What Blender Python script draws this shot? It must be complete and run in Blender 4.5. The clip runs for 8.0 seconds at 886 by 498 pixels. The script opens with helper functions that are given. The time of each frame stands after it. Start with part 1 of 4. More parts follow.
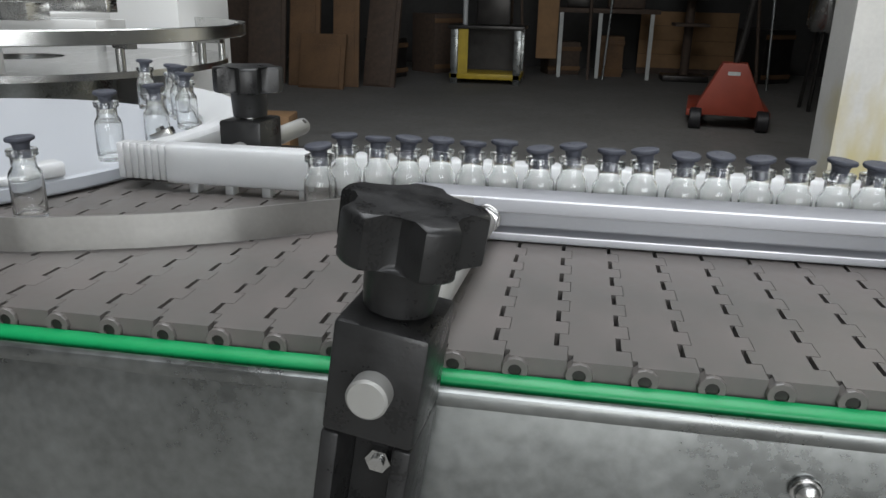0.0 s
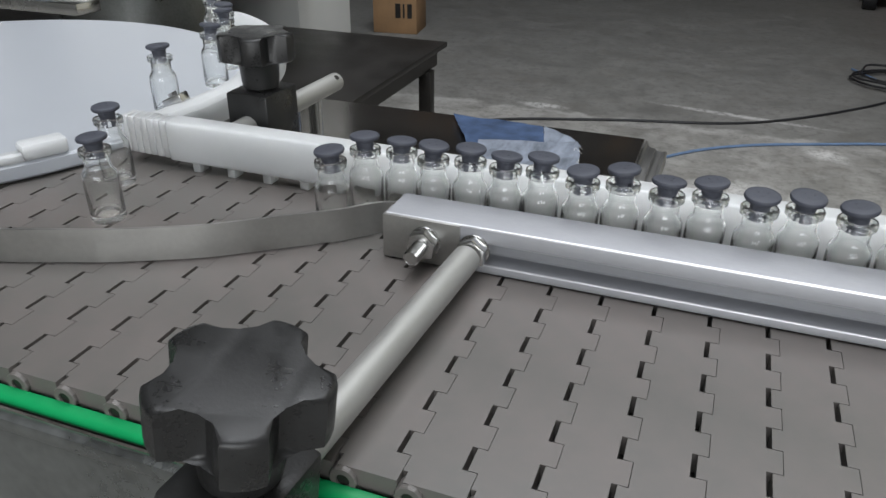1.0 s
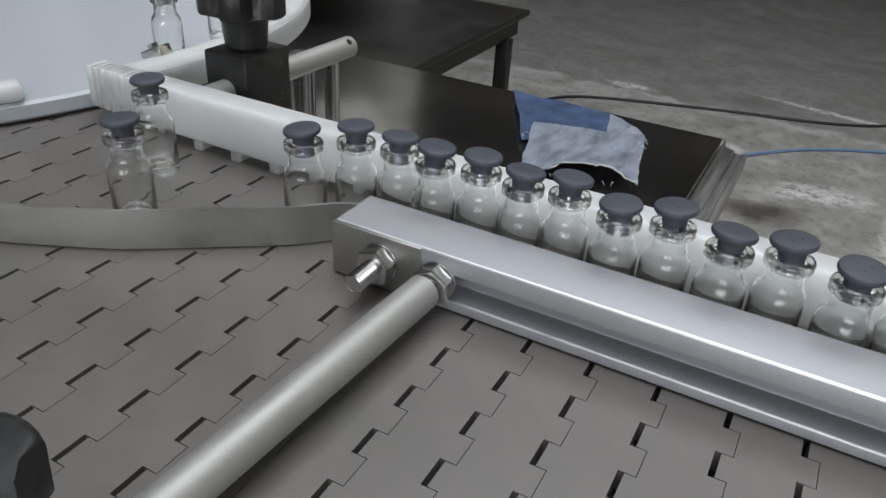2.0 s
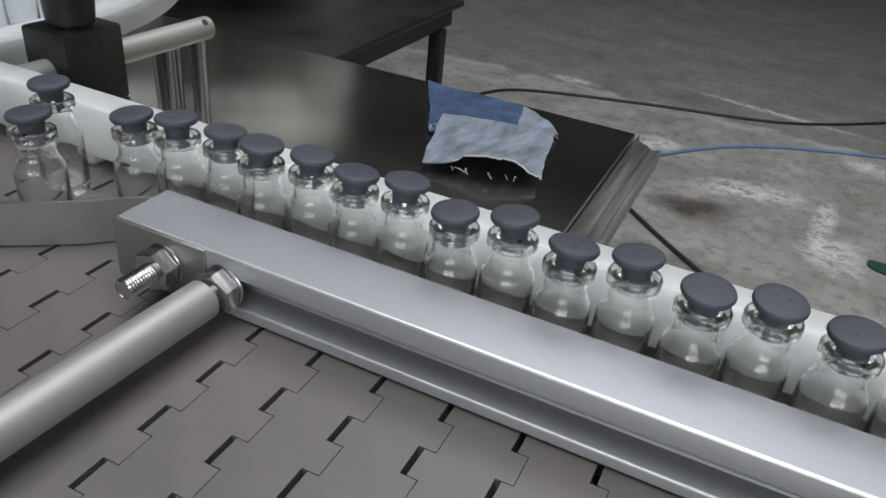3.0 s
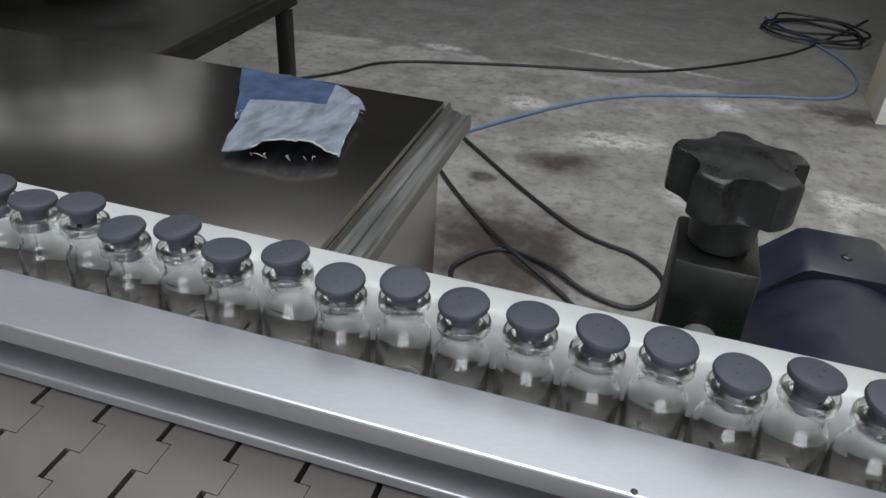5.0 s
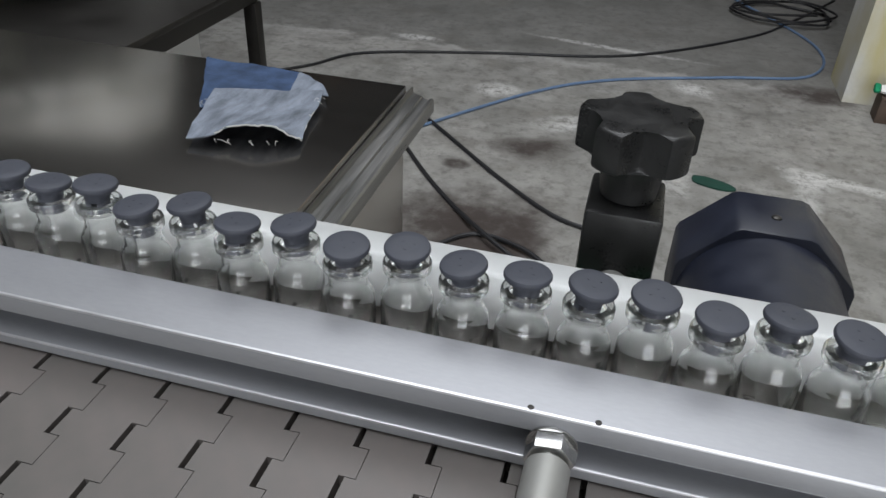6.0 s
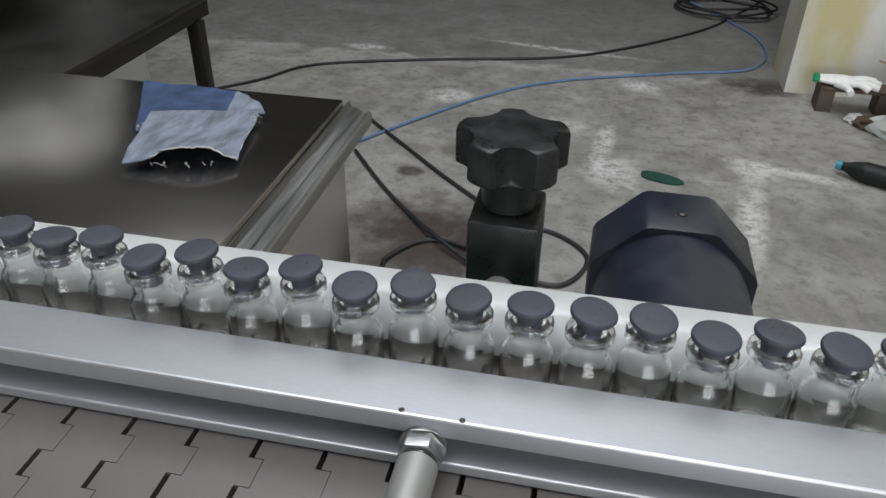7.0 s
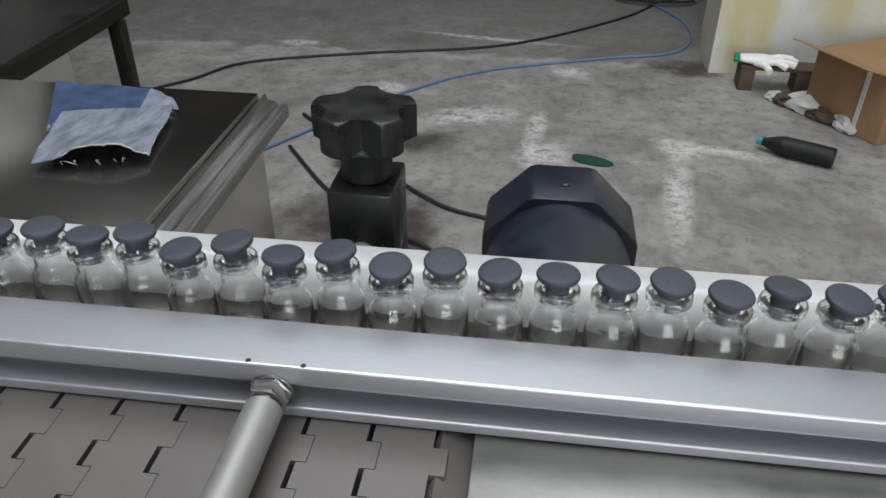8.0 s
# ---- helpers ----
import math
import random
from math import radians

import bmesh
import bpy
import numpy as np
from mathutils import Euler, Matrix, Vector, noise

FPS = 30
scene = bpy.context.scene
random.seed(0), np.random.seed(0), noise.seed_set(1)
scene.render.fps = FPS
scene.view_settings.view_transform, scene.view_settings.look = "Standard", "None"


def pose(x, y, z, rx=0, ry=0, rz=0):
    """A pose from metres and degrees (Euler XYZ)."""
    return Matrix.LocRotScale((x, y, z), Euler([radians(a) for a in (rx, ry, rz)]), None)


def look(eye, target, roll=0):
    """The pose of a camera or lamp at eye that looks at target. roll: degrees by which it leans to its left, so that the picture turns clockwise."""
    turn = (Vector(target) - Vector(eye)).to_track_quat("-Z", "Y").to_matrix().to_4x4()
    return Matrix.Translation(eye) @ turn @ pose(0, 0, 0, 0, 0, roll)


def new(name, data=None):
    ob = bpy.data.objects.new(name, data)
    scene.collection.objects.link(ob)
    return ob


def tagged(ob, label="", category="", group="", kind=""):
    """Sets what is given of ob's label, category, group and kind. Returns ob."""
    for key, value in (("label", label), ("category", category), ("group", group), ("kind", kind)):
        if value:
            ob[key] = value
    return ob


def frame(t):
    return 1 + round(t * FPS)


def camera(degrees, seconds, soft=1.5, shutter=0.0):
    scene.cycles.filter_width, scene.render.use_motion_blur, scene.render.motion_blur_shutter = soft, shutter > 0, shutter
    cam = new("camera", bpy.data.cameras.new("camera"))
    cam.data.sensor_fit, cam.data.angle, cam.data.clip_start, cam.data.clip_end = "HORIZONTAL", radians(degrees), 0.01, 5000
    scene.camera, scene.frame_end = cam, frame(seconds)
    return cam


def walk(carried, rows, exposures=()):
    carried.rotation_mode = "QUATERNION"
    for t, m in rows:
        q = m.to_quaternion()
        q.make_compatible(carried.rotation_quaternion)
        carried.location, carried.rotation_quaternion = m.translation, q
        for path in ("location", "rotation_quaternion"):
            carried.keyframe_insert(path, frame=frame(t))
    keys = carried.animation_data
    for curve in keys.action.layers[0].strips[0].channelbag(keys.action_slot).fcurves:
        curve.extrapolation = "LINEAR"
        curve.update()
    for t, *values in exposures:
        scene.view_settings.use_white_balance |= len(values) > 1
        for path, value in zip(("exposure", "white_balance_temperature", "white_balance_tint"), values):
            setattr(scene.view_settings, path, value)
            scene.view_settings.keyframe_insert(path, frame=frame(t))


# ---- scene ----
cam = camera(60.5, 8.0)
PATH = [
    (0, (0.105, -0.472, 1.052), (-0.207, 1.398, 0.417), 1.3),
    (0.5, (0.15, -0.436, 1.108), (-0.318, 1.307, 0.245), -1.1),
    (1, (0.168, -0.362, 1.119), (-0.439, 1.291, 0.17), 0.5),
    (2.3, (0.184, -0.229, 1.094), (-0.595, 1.293, 0.057), 3.8),
    (2.5, (0.186, -0.214, 1.091), (-0.537, 1.327, 0.052), 4.8),
    (3, (0.227, -0.195, 1.092), (-0.432, 1.379, 0.053), 6.0),
    (3.5, (0.277, -0.186, 1.107), (-0.337, 1.379, 0.024), 5.6),
    (4, (0.279, -0.189, 1.111), (-0.353, 1.368, 0.029), 4.5),
    (4.5, (0.323, -0.164, 1.115), (-0.201, 1.431, 0.038), 3.5),
    (5.8, (0.381, -0.19, 1.12), (-0.033, 1.429, 0.022), 3.1),
    (6, (0.39, -0.193, 1.12), (-0.016, 1.426, 0.018), 2.5),
    (6.5, (0.406, -0.197, 1.124), (0.023, 1.427, 0.021), 2.3),
    (7, (0.431, -0.2, 1.137), (0.099, 1.446, 0.046), 0.9),
    (7.5, (0.448, -0.216, 1.134), (0.128, 1.425, 0.037), -0.4),
    (8, (0.485, -0.224, 1.141), (0.274, 1.434, 0.038), 0.3),
]
walk(cam, [(t, look(eye, target, roll)) for t, eye, target, roll in PATH], [(0, 0.2), (0.5, 0.25), (1, 0.2), (2.5, 0.0), (8, 0.0)])

# the camera is set above; now sky, lamps and exposure
scene.view_settings.exposure = 0.0
world = bpy.data.worlds.new("world")
scene.world = world
world.use_nodes = True
wn = world.node_tree
sky = wn.nodes.new("ShaderNodeTexSky")
sky.sky_type = "NISHITA"
sky.sun_disc = False
sky.sun_elevation = radians(40)
sky.sun_rotation = radians(200)
wn.links.new(sky.outputs[0], wn.nodes["Background"].inputs[0])
wn.nodes["Background"].inputs[1].default_value = 0.12


def area(name, m, sx, sy, watts, color=(1, 1, 1)):
    lamp = bpy.data.lights.new(name, "AREA")
    lamp.shape, lamp.size, lamp.size_y, lamp.energy, lamp.color = "RECTANGLE", sx, sy, watts, color
    ob = new(name, lamp)
    ob.matrix_world = m
    return ob


# two added fill lamps, overhead and in front, standing in for unseen daylight openings
area("overhead_fill_lamp", pose(0.2, 0.3, 4.9, 0, 0, 0), 3.0, 6.0, 235, (0.96, 0.98, 1.0))
area("front_fill_lamp", look((2.2, -5.9, 2.0), (0, 1.0, 1.0)), 5.0, 3.4, 220, (0.97, 0.985, 1.0))


# ---------------------------------------------------------------- materials
def material(name, color, rough=0.5, metal=0.0, spec=0.5, vary=0.15, scale=30.0, fine=300.0, bump=0.1, rvary=0.12,
             stretch=(1, 1, 1), tint=None, random_tone=0.0):
    """A surface with tone, gloss and relief that vary at a coarse and a fine scale, in metres of the object."""
    m = bpy.data.materials.new(name)
    m.use_nodes = True
    nt = m.node_tree
    b = nt.nodes["Principled BSDF"]
    co = nt.nodes.new("ShaderNodeTexCoord")
    mp = nt.nodes.new("ShaderNodeMapping")
    mp.inputs["Scale"].default_value = stretch
    nt.links.new(co.outputs["Object"], mp.inputs[0])
    n1, n2 = nt.nodes.new("ShaderNodeTexNoise"), nt.nodes.new("ShaderNodeTexNoise")
    n1.inputs["Scale"].default_value, n1.inputs["Detail"].default_value = scale, 5
    n2.inputs["Scale"].default_value, n2.inputs["Detail"].default_value = fine, 3
    for n in (n1, n2):
        nt.links.new(mp.outputs[0], n.inputs["Vector"])
    add = nt.nodes.new("ShaderNodeMath")
    add.operation = "MULTIPLY_ADD"
    add.inputs[1].default_value = 0.45
    nt.links.new(n2.outputs[0], add.inputs[0])
    nt.links.new(n1.outputs[0], add.inputs[2])
    tone = add.outputs[0]
    if random_tone:
        info = nt.nodes.new("ShaderNodeObjectInfo")
        mix2 = nt.nodes.new("ShaderNodeMath")
        mix2.operation = "MULTIPLY_ADD"
        mix2.inputs[1].default_value = random_tone
        nt.links.new(info.outputs["Random"], mix2.inputs[0])
        nt.links.new(tone, mix2.inputs[2])
        tone = mix2.outputs[0]
    ramp = nt.nodes.new("ShaderNodeMapRange")
    ramp.inputs[1].default_value, ramp.inputs[2].default_value = 0.4, 1.05 + random_tone
    nt.links.new(tone, ramp.inputs[0])
    mix = nt.nodes.new("ShaderNodeMix")
    mix.data_type = "RGBA"
    lo = [c * (1 - vary) for c in color]
    hi = [min(1, c * (1 + vary)) for c in color] if tint is None else tint
    mix.inputs[6].default_value, mix.inputs[7].default_value = (*lo, 1), (*hi, 1)
    nt.links.new(ramp.outputs[0], mix.inputs[0])
    nt.links.new(mix.outputs[2], b.inputs["Base Color"])
    rr = nt.nodes.new("ShaderNodeMapRange")
    rr.inputs[3].default_value, rr.inputs[4].default_value = max(0.02, rough - rvary), min(1, rough + rvary)
    nt.links.new(ramp.outputs[0], rr.inputs[0])
    nt.links.new(rr.outputs[0], b.inputs["Roughness"])
    b.inputs["Metallic"].default_value = metal
    b.inputs["Specular IOR Level"].default_value = spec
    if bump:
        bp = nt.nodes.new("ShaderNodeBump")
        bp.inputs["Strength"].default_value, bp.inputs["Distance"].default_value = bump, 0.001
        nt.links.new(add.outputs[0], bp.inputs["Height"])
        nt.links.new(bp.outputs[0], b.inputs["Normal"])
    return m


ALU = material("satin_aluminium", (0.32, 0.325, 0.342), 0.50, 0.62, vary=0.11, scale=18, fine=700, bump=0.05, rvary=0.06, stretch=(0.35, 1, 1))
# brighter copy of ALU: the reflection along the rail's edges, put into the colour
EDGE_GLINT = material("bright_edge_glint", (0.56, 0.56, 0.58), 0.40, 0.8, vary=0.12, scale=60, fine=500, bump=0.02)
STEEL = material("stainless_steel", (0.60, 0.60, 0.59), 0.24, 1.0, vary=0.08, scale=12, fine=420, bump=0.05, rvary=0.08, stretch=(1, 0.1, 1))
SHEET = material("brushed_stainless_sheet", (0.49, 0.465, 0.44), 0.23, 1.0, vary=0.12, scale=3, fine=500, bump=0.008, rvary=0.05, stretch=(0.15, 1, 1))
EDGE = material("dull_folded_steel", (0.27, 0.268, 0.262), 0.36, 0.9, vary=0.5, scale=45, fine=260, bump=0.04, rvary=0.15, stretch=(1, 0.05, 1))
PANEL = material("scuffed_steel_panel", (0.235, 0.245, 0.24), 0.33, 0.9, vary=0.35, scale=9, fine=160, bump=0.06, rvary=0.2)
ROD = material("turned_steel_rod", (0.37, 0.368, 0.35), 0.55, 0.65, vary=0.1, scale=20, fine=300, bump=0.05)
STRIP = material("dull_steel_strip", (0.31, 0.305, 0.29), 0.42, 0.85, vary=0.15, scale=25, fine=300, bump=0.05)
BLACK = material("black_plastic", (0.017, 0.017, 0.017), 0.36, spec=0.36, vary=0.35, scale=70, fine=700, bump=0.16, rvary=0.2)
MOTOR = material("navy_black_paint", (0.015, 0.018, 0.031), 0.42, vary=0.25, scale=40, fine=600, bump=0.1)
BELT = material("grey_acetal_belt", (0.112, 0.113, 0.104), 0.42, spec=0.6, vary=0.16, scale=16, fine=120, bump=0.1, random_tone=0.12, tint=(0.142, 0.121, 0.113))
GREEN = material("green_wear_strip", (0.0, 0.25, 0.075), 0.4, vary=0.12, scale=20, fine=300, bump=0.05)
WHITE = material("white_polyethylene", (0.48, 0.49, 0.49), 0.5, vary=0.04, scale=15, fine=200, bump=0.05)
WHITE.node_tree.nodes["Principled BSDF"].inputs["Subsurface Weight"].default_value = 1.0
WHITE.node_tree.nodes["Principled BSDF"].inputs["Subsurface Radius"].default_value = (1.0, 1.0, 1.0)
WHITE.node_tree.nodes["Principled BSDF"].inputs["Subsurface Scale"].default_value = 0.03
DISC = material("white_satin_disc", (0.40, 0.42, 0.45), 0.3, vary=0.04, scale=4, fine=25, bump=0.0, rvary=0.03)
RUBBER = material("grey_rubber", (0.047, 0.051, 0.066), 0.62, vary=0.14, scale=200, fine=1500, bump=0.1, random_tone=0.2)
DENIM_BLUE = material("blue_denim", (0.048, 0.076, 0.142), 0.9, spec=0.2, vary=0.6, scale=35, fine=1400, bump=0.5)
DENIM_PALE = material("pale_denim", (0.19, 0.213, 0.255), 0.9, spec=0.2, vary=0.6, scale=45, fine=900, bump=0.5, stretch=(1.6, 0.5, 1))
FRAY = material("frayed_white_thread", (0.6, 0.6, 0.58), 0.9, spec=0.1)
CABLE = material("black_cable_rubber", (0.018, 0.018, 0.02), 0.5)
BLUE_HOSE = material("blue_air_hose", (0.13, 0.20, 0.32), 0.4)
CARDBOARD = material("brown_cardboard", (0.30, 0.18, 0.09), 0.85, vary=0.2, scale=8, fine=120, bump=0.1)
PLASTER = material("dirty_white_plaster", (0.58, 0.58, 0.55), 0.85, vary=0.2, scale=2, fine=40, bump=0.2)
# the dimness of the hall's unlit far end is put into this colour
DIM_WALL = material("dim_hall_wall_tone", (0.055, 0.053, 0.05), 0.9, vary=0.4, scale=0.8, fine=10, bump=0.1)
CEIL = material("grey_roof_sheet", (0.34, 0.34, 0.33), 0.8, vary=0.2, scale=1, fine=20, bump=0.1)
BOARD = material("dark_brown_board", (0.15, 0.085, 0.042), 0.8, vary=0.45, scale=3, fine=60, bump=0.1)
RED = material("red_jack_paint", (0.30, 0.055, 0.03), 0.5, vary=0.2, scale=8)
YELLOW = material("yellow_paint", (0.50, 0.36, 0.03), 0.5, vary=0.2, scale=8)
DARKSTEEL = material("dark_steel", (0.05, 0.047, 0.044), 0.38, 0.6, vary=0.3, scale=8, fine=150)
MACHINE_WHITE = material("white_machine_panel", (0.68, 0.68, 0.66), 0.4, vary=0.06, scale=6)
COTTON = material("white_cotton_knit", (0.80, 0.80, 0.78), 0.95, spec=0.1, vary=0.12, scale=60, fine=900, bump=0.5)
GREEN_CUFF = material("green_cuff_knit", (0.02, 0.25, 0.12), 0.95, spec=0.1)
DARKGREEN = material("dark_green_pad", (0.008, 0.05, 0.034), 0.8, vary=0.3, scale=50, fine=500, bump=0.4)
PET = material("black_bottle_plastic", (0.012, 0.013, 0.013), 0.5, spec=0.3, vary=0.3, scale=30)
TEAL = material("teal_cap", (0.03, 0.22, 0.28), 0.4)
RUST = material("rusty_iron", (0.08, 0.055, 0.04), 0.75, vary=0.4, scale=20, fine=200, bump=0.3)
PALE_PLASTIC = material("pale_crumpled_plastic", (0.55, 0.57, 0.55), 0.5, vary=0.15, scale=20)


def glass(name, ior, tint):
    """Clear glass that bends and mirrors what is round it."""
    m = bpy.data.materials.new(name)
    m.use_nodes = True
    nt = m.node_tree
    nt.nodes.remove(nt.nodes["Principled BSDF"])
    g = nt.nodes.new("ShaderNodeBsdfGlass")
    g.inputs["Color"].default_value = (*tint, 1)
    g.inputs["IOR"].default_value, g.inputs["Roughness"].default_value = ior, 0.0
    clear, mix = nt.nodes.new("ShaderNodeBsdfTransparent"), nt.nodes.new("ShaderNodeMixShader")
    clear.inputs["Color"].default_value = (*tint, 1)
    mix.inputs[0].default_value = 0.93
    nt.links.new(clear.outputs[0], mix.inputs[1])
    nt.links.new(g.outputs[0], mix.inputs[2])
    nt.links.new(mix.outputs[0], nt.nodes["Material Output"].inputs[0])
    return m


GLASS = glass("clear_vial_glass", 1.49, (0.995, 0.999, 0.996))


def floor_material():
    """Worn concrete with damp dark patches, chalky scuffs and a cast joint."""
    m = bpy.data.materials.new("worn_concrete")
    m.use_nodes = True
    nt = m.node_tree
    b = nt.nodes["Principled BSDF"]
    co = nt.nodes.new("ShaderNodeTexCoord")

    def noise_tex(scale, detail=6, rough=0.6):
        n = nt.nodes.new("ShaderNodeTexNoise")
        n.inputs["Scale"].default_value, n.inputs["Detail"].default_value, n.inputs["Roughness"].default_value = scale, detail, rough
        nt.links.new(co.outputs["Object"], n.inputs["Vector"])
        return n.outputs[0]

    def math2(op, a, c, d=None):
        n = nt.nodes.new("ShaderNodeMath")
        n.operation = op
        for i, v in enumerate((a, c, d)):
            if v is None:
                continue
            if isinstance(v, (int, float)):
                n.inputs[i].default_value = v
            else:
                nt.links.new(v, n.inputs[i])
        n.use_clamp = op == "MINIMUM"
        return n.outputs[0]

    def ramp(v, lo, hi, a=0.0, c=1.0):
        n = nt.nodes.new("ShaderNodeMapRange")
        n.inputs[1].default_value, n.inputs[2].default_value = lo, hi
        n.inputs[3].default_value, n.inputs[4].default_value = a, c
        nt.links.new(v, n.inputs[0])
        return n.outputs[0]

    def blend(fac, a, c):
        n = nt.nodes.new("ShaderNodeMix")
        n.data_type = "RGBA"
        nt.links.new(fac, n.inputs[0])
        for i, v in ((6, a), (7, c)):
            if isinstance(v, tuple):
                n.inputs[i].default_value = (*v, 1)
            else:
                nt.links.new(v, n.inputs[i])
        return n.outputs[2]

    sep = nt.nodes.new("ShaderNodeSeparateXYZ")
    nt.links.new(co.outputs["Object"], sep.inputs[0])
    X, Y = sep.outputs[0], sep.outputs[1]
    big, mid, grit = noise_tex(0.9), noise_tex(6, 8, 0.65), noise_tex(55, 4)
    wob = noise_tex(9, 5)

    def patch(x, y, rx, ry, angle=0.0, soft=0.5):
        """1 inside a ragged ellipse, 0 outside it."""
        c, s = math.cos(angle), math.sin(angle)
        dx, dy = math2("SUBTRACT", X, x), math2("SUBTRACT", Y, y)
        u = math2("ADD", math2("MULTIPLY", dx, c / rx), math2("MULTIPLY", dy, s / rx))
        v = math2("ADD", math2("MULTIPLY", dx, -s / ry), math2("MULTIPLY", dy, c / ry))
        d = math2("ADD", math2("MULTIPLY", u, u), math2("MULTIPLY", v, v))
        d = math2("ADD", d, math2("MULTIPLY", wob, 1.6))
        return ramp(d, 1.8, 1.8 - soft)

    tone = math2("ADD", math2("MULTIPLY", big, 0.45), math2("MULTIPLY", mid, 0.55))
    # the bay beside the line has a paler screed that ends at a ragged joint
    rag = math2("ADD", Y, math2("MULTIPLY", wob, 0.22))
    screed = ramp(rag, 3.20, 3.15)
    col = blend(ramp(tone, 0.36, 0.64), (0.140, 0.137, 0.127), (0.265, 0.259, 0.242))
    col = blend(math2("MULTIPLY", screed, 0.8), col, blend(ramp(tone, 0.38, 0.60), (0.205, 0.199, 0.182), (0.375, 0.364, 0.34)))
    col = blend(ramp(noise_tex(19, 6, 0.75), 0.48, 0.62, 0, 0.55), col, (0.115, 0.11, 0.10))
    col = blend(ramp(noise_tex(3.2, 8, 0.7), 0.52, 0.66, 0, 0.4), col, (0.16, 0.145, 0.125))
    pale = math2("MULTIPLY", ramp(noise_tex(7.5, 8, 0.75), 0.50, 0.62), ramp(noise_tex(2.1), 0.42, 0.60))
    col = blend(math2("MULTIPLY", math2("MULTIPLY", pale, screed), 0.55), col, (0.40, 0.39, 0.37))
    lip = math2("MULTIPLY", math2("MULTIPLY", ramp(rag, 3.08, 3.15), screed), ramp(noise_tex(5, 6, 0.7), 0.42, 0.55))
    col = blend(math2("MULTIPLY", lip, 0.6), col, (0.45, 0.44, 0.42))
    crumb = ramp(noise_tex(26, 9, 0.82), 0.42, 0.54)
    for spot in ((0.495, 2.30, 0.045, 0.24, -0.10), (0.535, 2.08, 0.12, 0.15, 0.3), (0.945, 1.90, 0.055, 0.40, -0.12), (1.12, 2.215, 0.26, 0.045, -0.27), (1.00, 2.22, 0.11, 0.09, 0.0),
                 (0.63, 2.90, 0.13, 0.07, -0.6), (-0.12, 2.62, 0.10, 0.09, 0.0), (0.3, 3.30, 0.45, 0.03, -0.15), (-0.60, 3.12, 0.14, 0.05, 0), (0.25, 2.40, 0.22, 0.10, 0.3)):
        k = math2("MULTIPLY", patch(*spot, soft=1.1), crumb)
        col = blend(math2("MULTIPLY", k, 0.9), col, (0.62, 0.61, 0.59))
    for spot in ((0.00, 1.58, 0.33, 0.28, 0.3), (0.10, 2.15, 0.17, 0.10, 0.35), (0.08, 1.52, 0.20, 0.22, 0.0), (-0.12, 1.95, 0.05, 0.04, 0.0), (1.12, 3.02, 0.22, 0.12, 0.0)):
        col = blend(math2("MULTIPLY", math2("MULTIPLY", patch(*spot, soft=0.9), ramp(noise_tex(13, 8, 0.75), 0.38, 0.52, 0.72, 1.0)), 0.95), col, (0.050, 0.038, 0.033))
    col = blend(ramp(grit, 0.62, 0.75, 0, 0.35), col, (0.07, 0.068, 0.065))
    # farther into the hall the floor colour turns darker, unevenly
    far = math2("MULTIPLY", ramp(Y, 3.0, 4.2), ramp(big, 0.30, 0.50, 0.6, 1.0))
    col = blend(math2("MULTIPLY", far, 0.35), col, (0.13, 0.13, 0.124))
    nt.links.new(col, b.inputs["Base Color"])
    nt.links.new(ramp(mid, 0.3, 0.7, 0.55, 0.85), b.inputs["Roughness"])
    bp = nt.nodes.new("ShaderNodeBump")
    bp.inputs["Strength"].default_value, bp.inputs["Distance"].default_value = 0.35, 0.004
    nt.links.new(math2("ADD", mid, math2("MULTIPLY", grit, 0.4)), bp.inputs["Height"])
    nt.links.new(bp.outputs[0], b.inputs["Normal"])
    return m


CONCRETE = floor_material()


def stained_plaster():
    """White wall paint with ochre damp runs and a grimy foot."""
    m = material("stained_white_wall", (0.62, 0.62, 0.59), 0.8, vary=0.12, scale=3, fine=60, bump=0.2)
    nt = m.node_tree
    b = nt.nodes["Principled BSDF"]
    old = b.inputs["Base Color"].links[0].from_socket
    co = nt.nodes.new("ShaderNodeTexCoord")
    mp = nt.nodes.new("ShaderNodeMapping")
    mp.inputs["Scale"].default_value = (2.6, 1, 0.9)
    mp.inputs["Location"].default_value = (0.35, 0, 0.2)
    nt.links.new(co.outputs["Object"], mp.inputs[0])
    n = nt.nodes.new("ShaderNodeTexNoise")
    n.inputs["Scale"].default_value, n.inputs["Detail"].default_value = 1.6, 4
    nt.links.new(mp.outputs[0], n.inputs["Vector"])
    r = nt.nodes.new("ShaderNodeMapRange")
    r.inputs[1].default_value, r.inputs[2].default_value, r.inputs[4].default_value = 0.47, 0.62, 0.75
    nt.links.new(n.outputs[0], r.inputs[0])
    mix = nt.nodes.new("ShaderNodeMix")
    mix.data_type = "RGBA"
    nt.links.new(r.outputs[0], mix.inputs[0])
    nt.links.new(old, mix.inputs[6])
    mix.inputs[7].default_value = (0.50, 0.43, 0.16, 1)
    nt.links.new(mix.outputs[2], b.inputs["Base Color"])
    return m


STAINED = stained_plaster()


# ---------------------------------------------------------------- mesh helpers
def mesh_of(bm, name, mat, smooth=True):
    me = bpy.data.meshes.new(name)
    bmesh.ops.recalc_face_normals(bm, faces=bm.faces)
    bm.to_mesh(me)
    bm.free()
    for mm in (mat if isinstance(mat, (list, tuple)) else (mat,)):
        me.materials.append(mm)
    if smooth:
        me.set_sharp_from_angle(angle=radians(32))
        me.polygons.foreach_set("use_smooth", [True] * len(me.polygons))
    return me


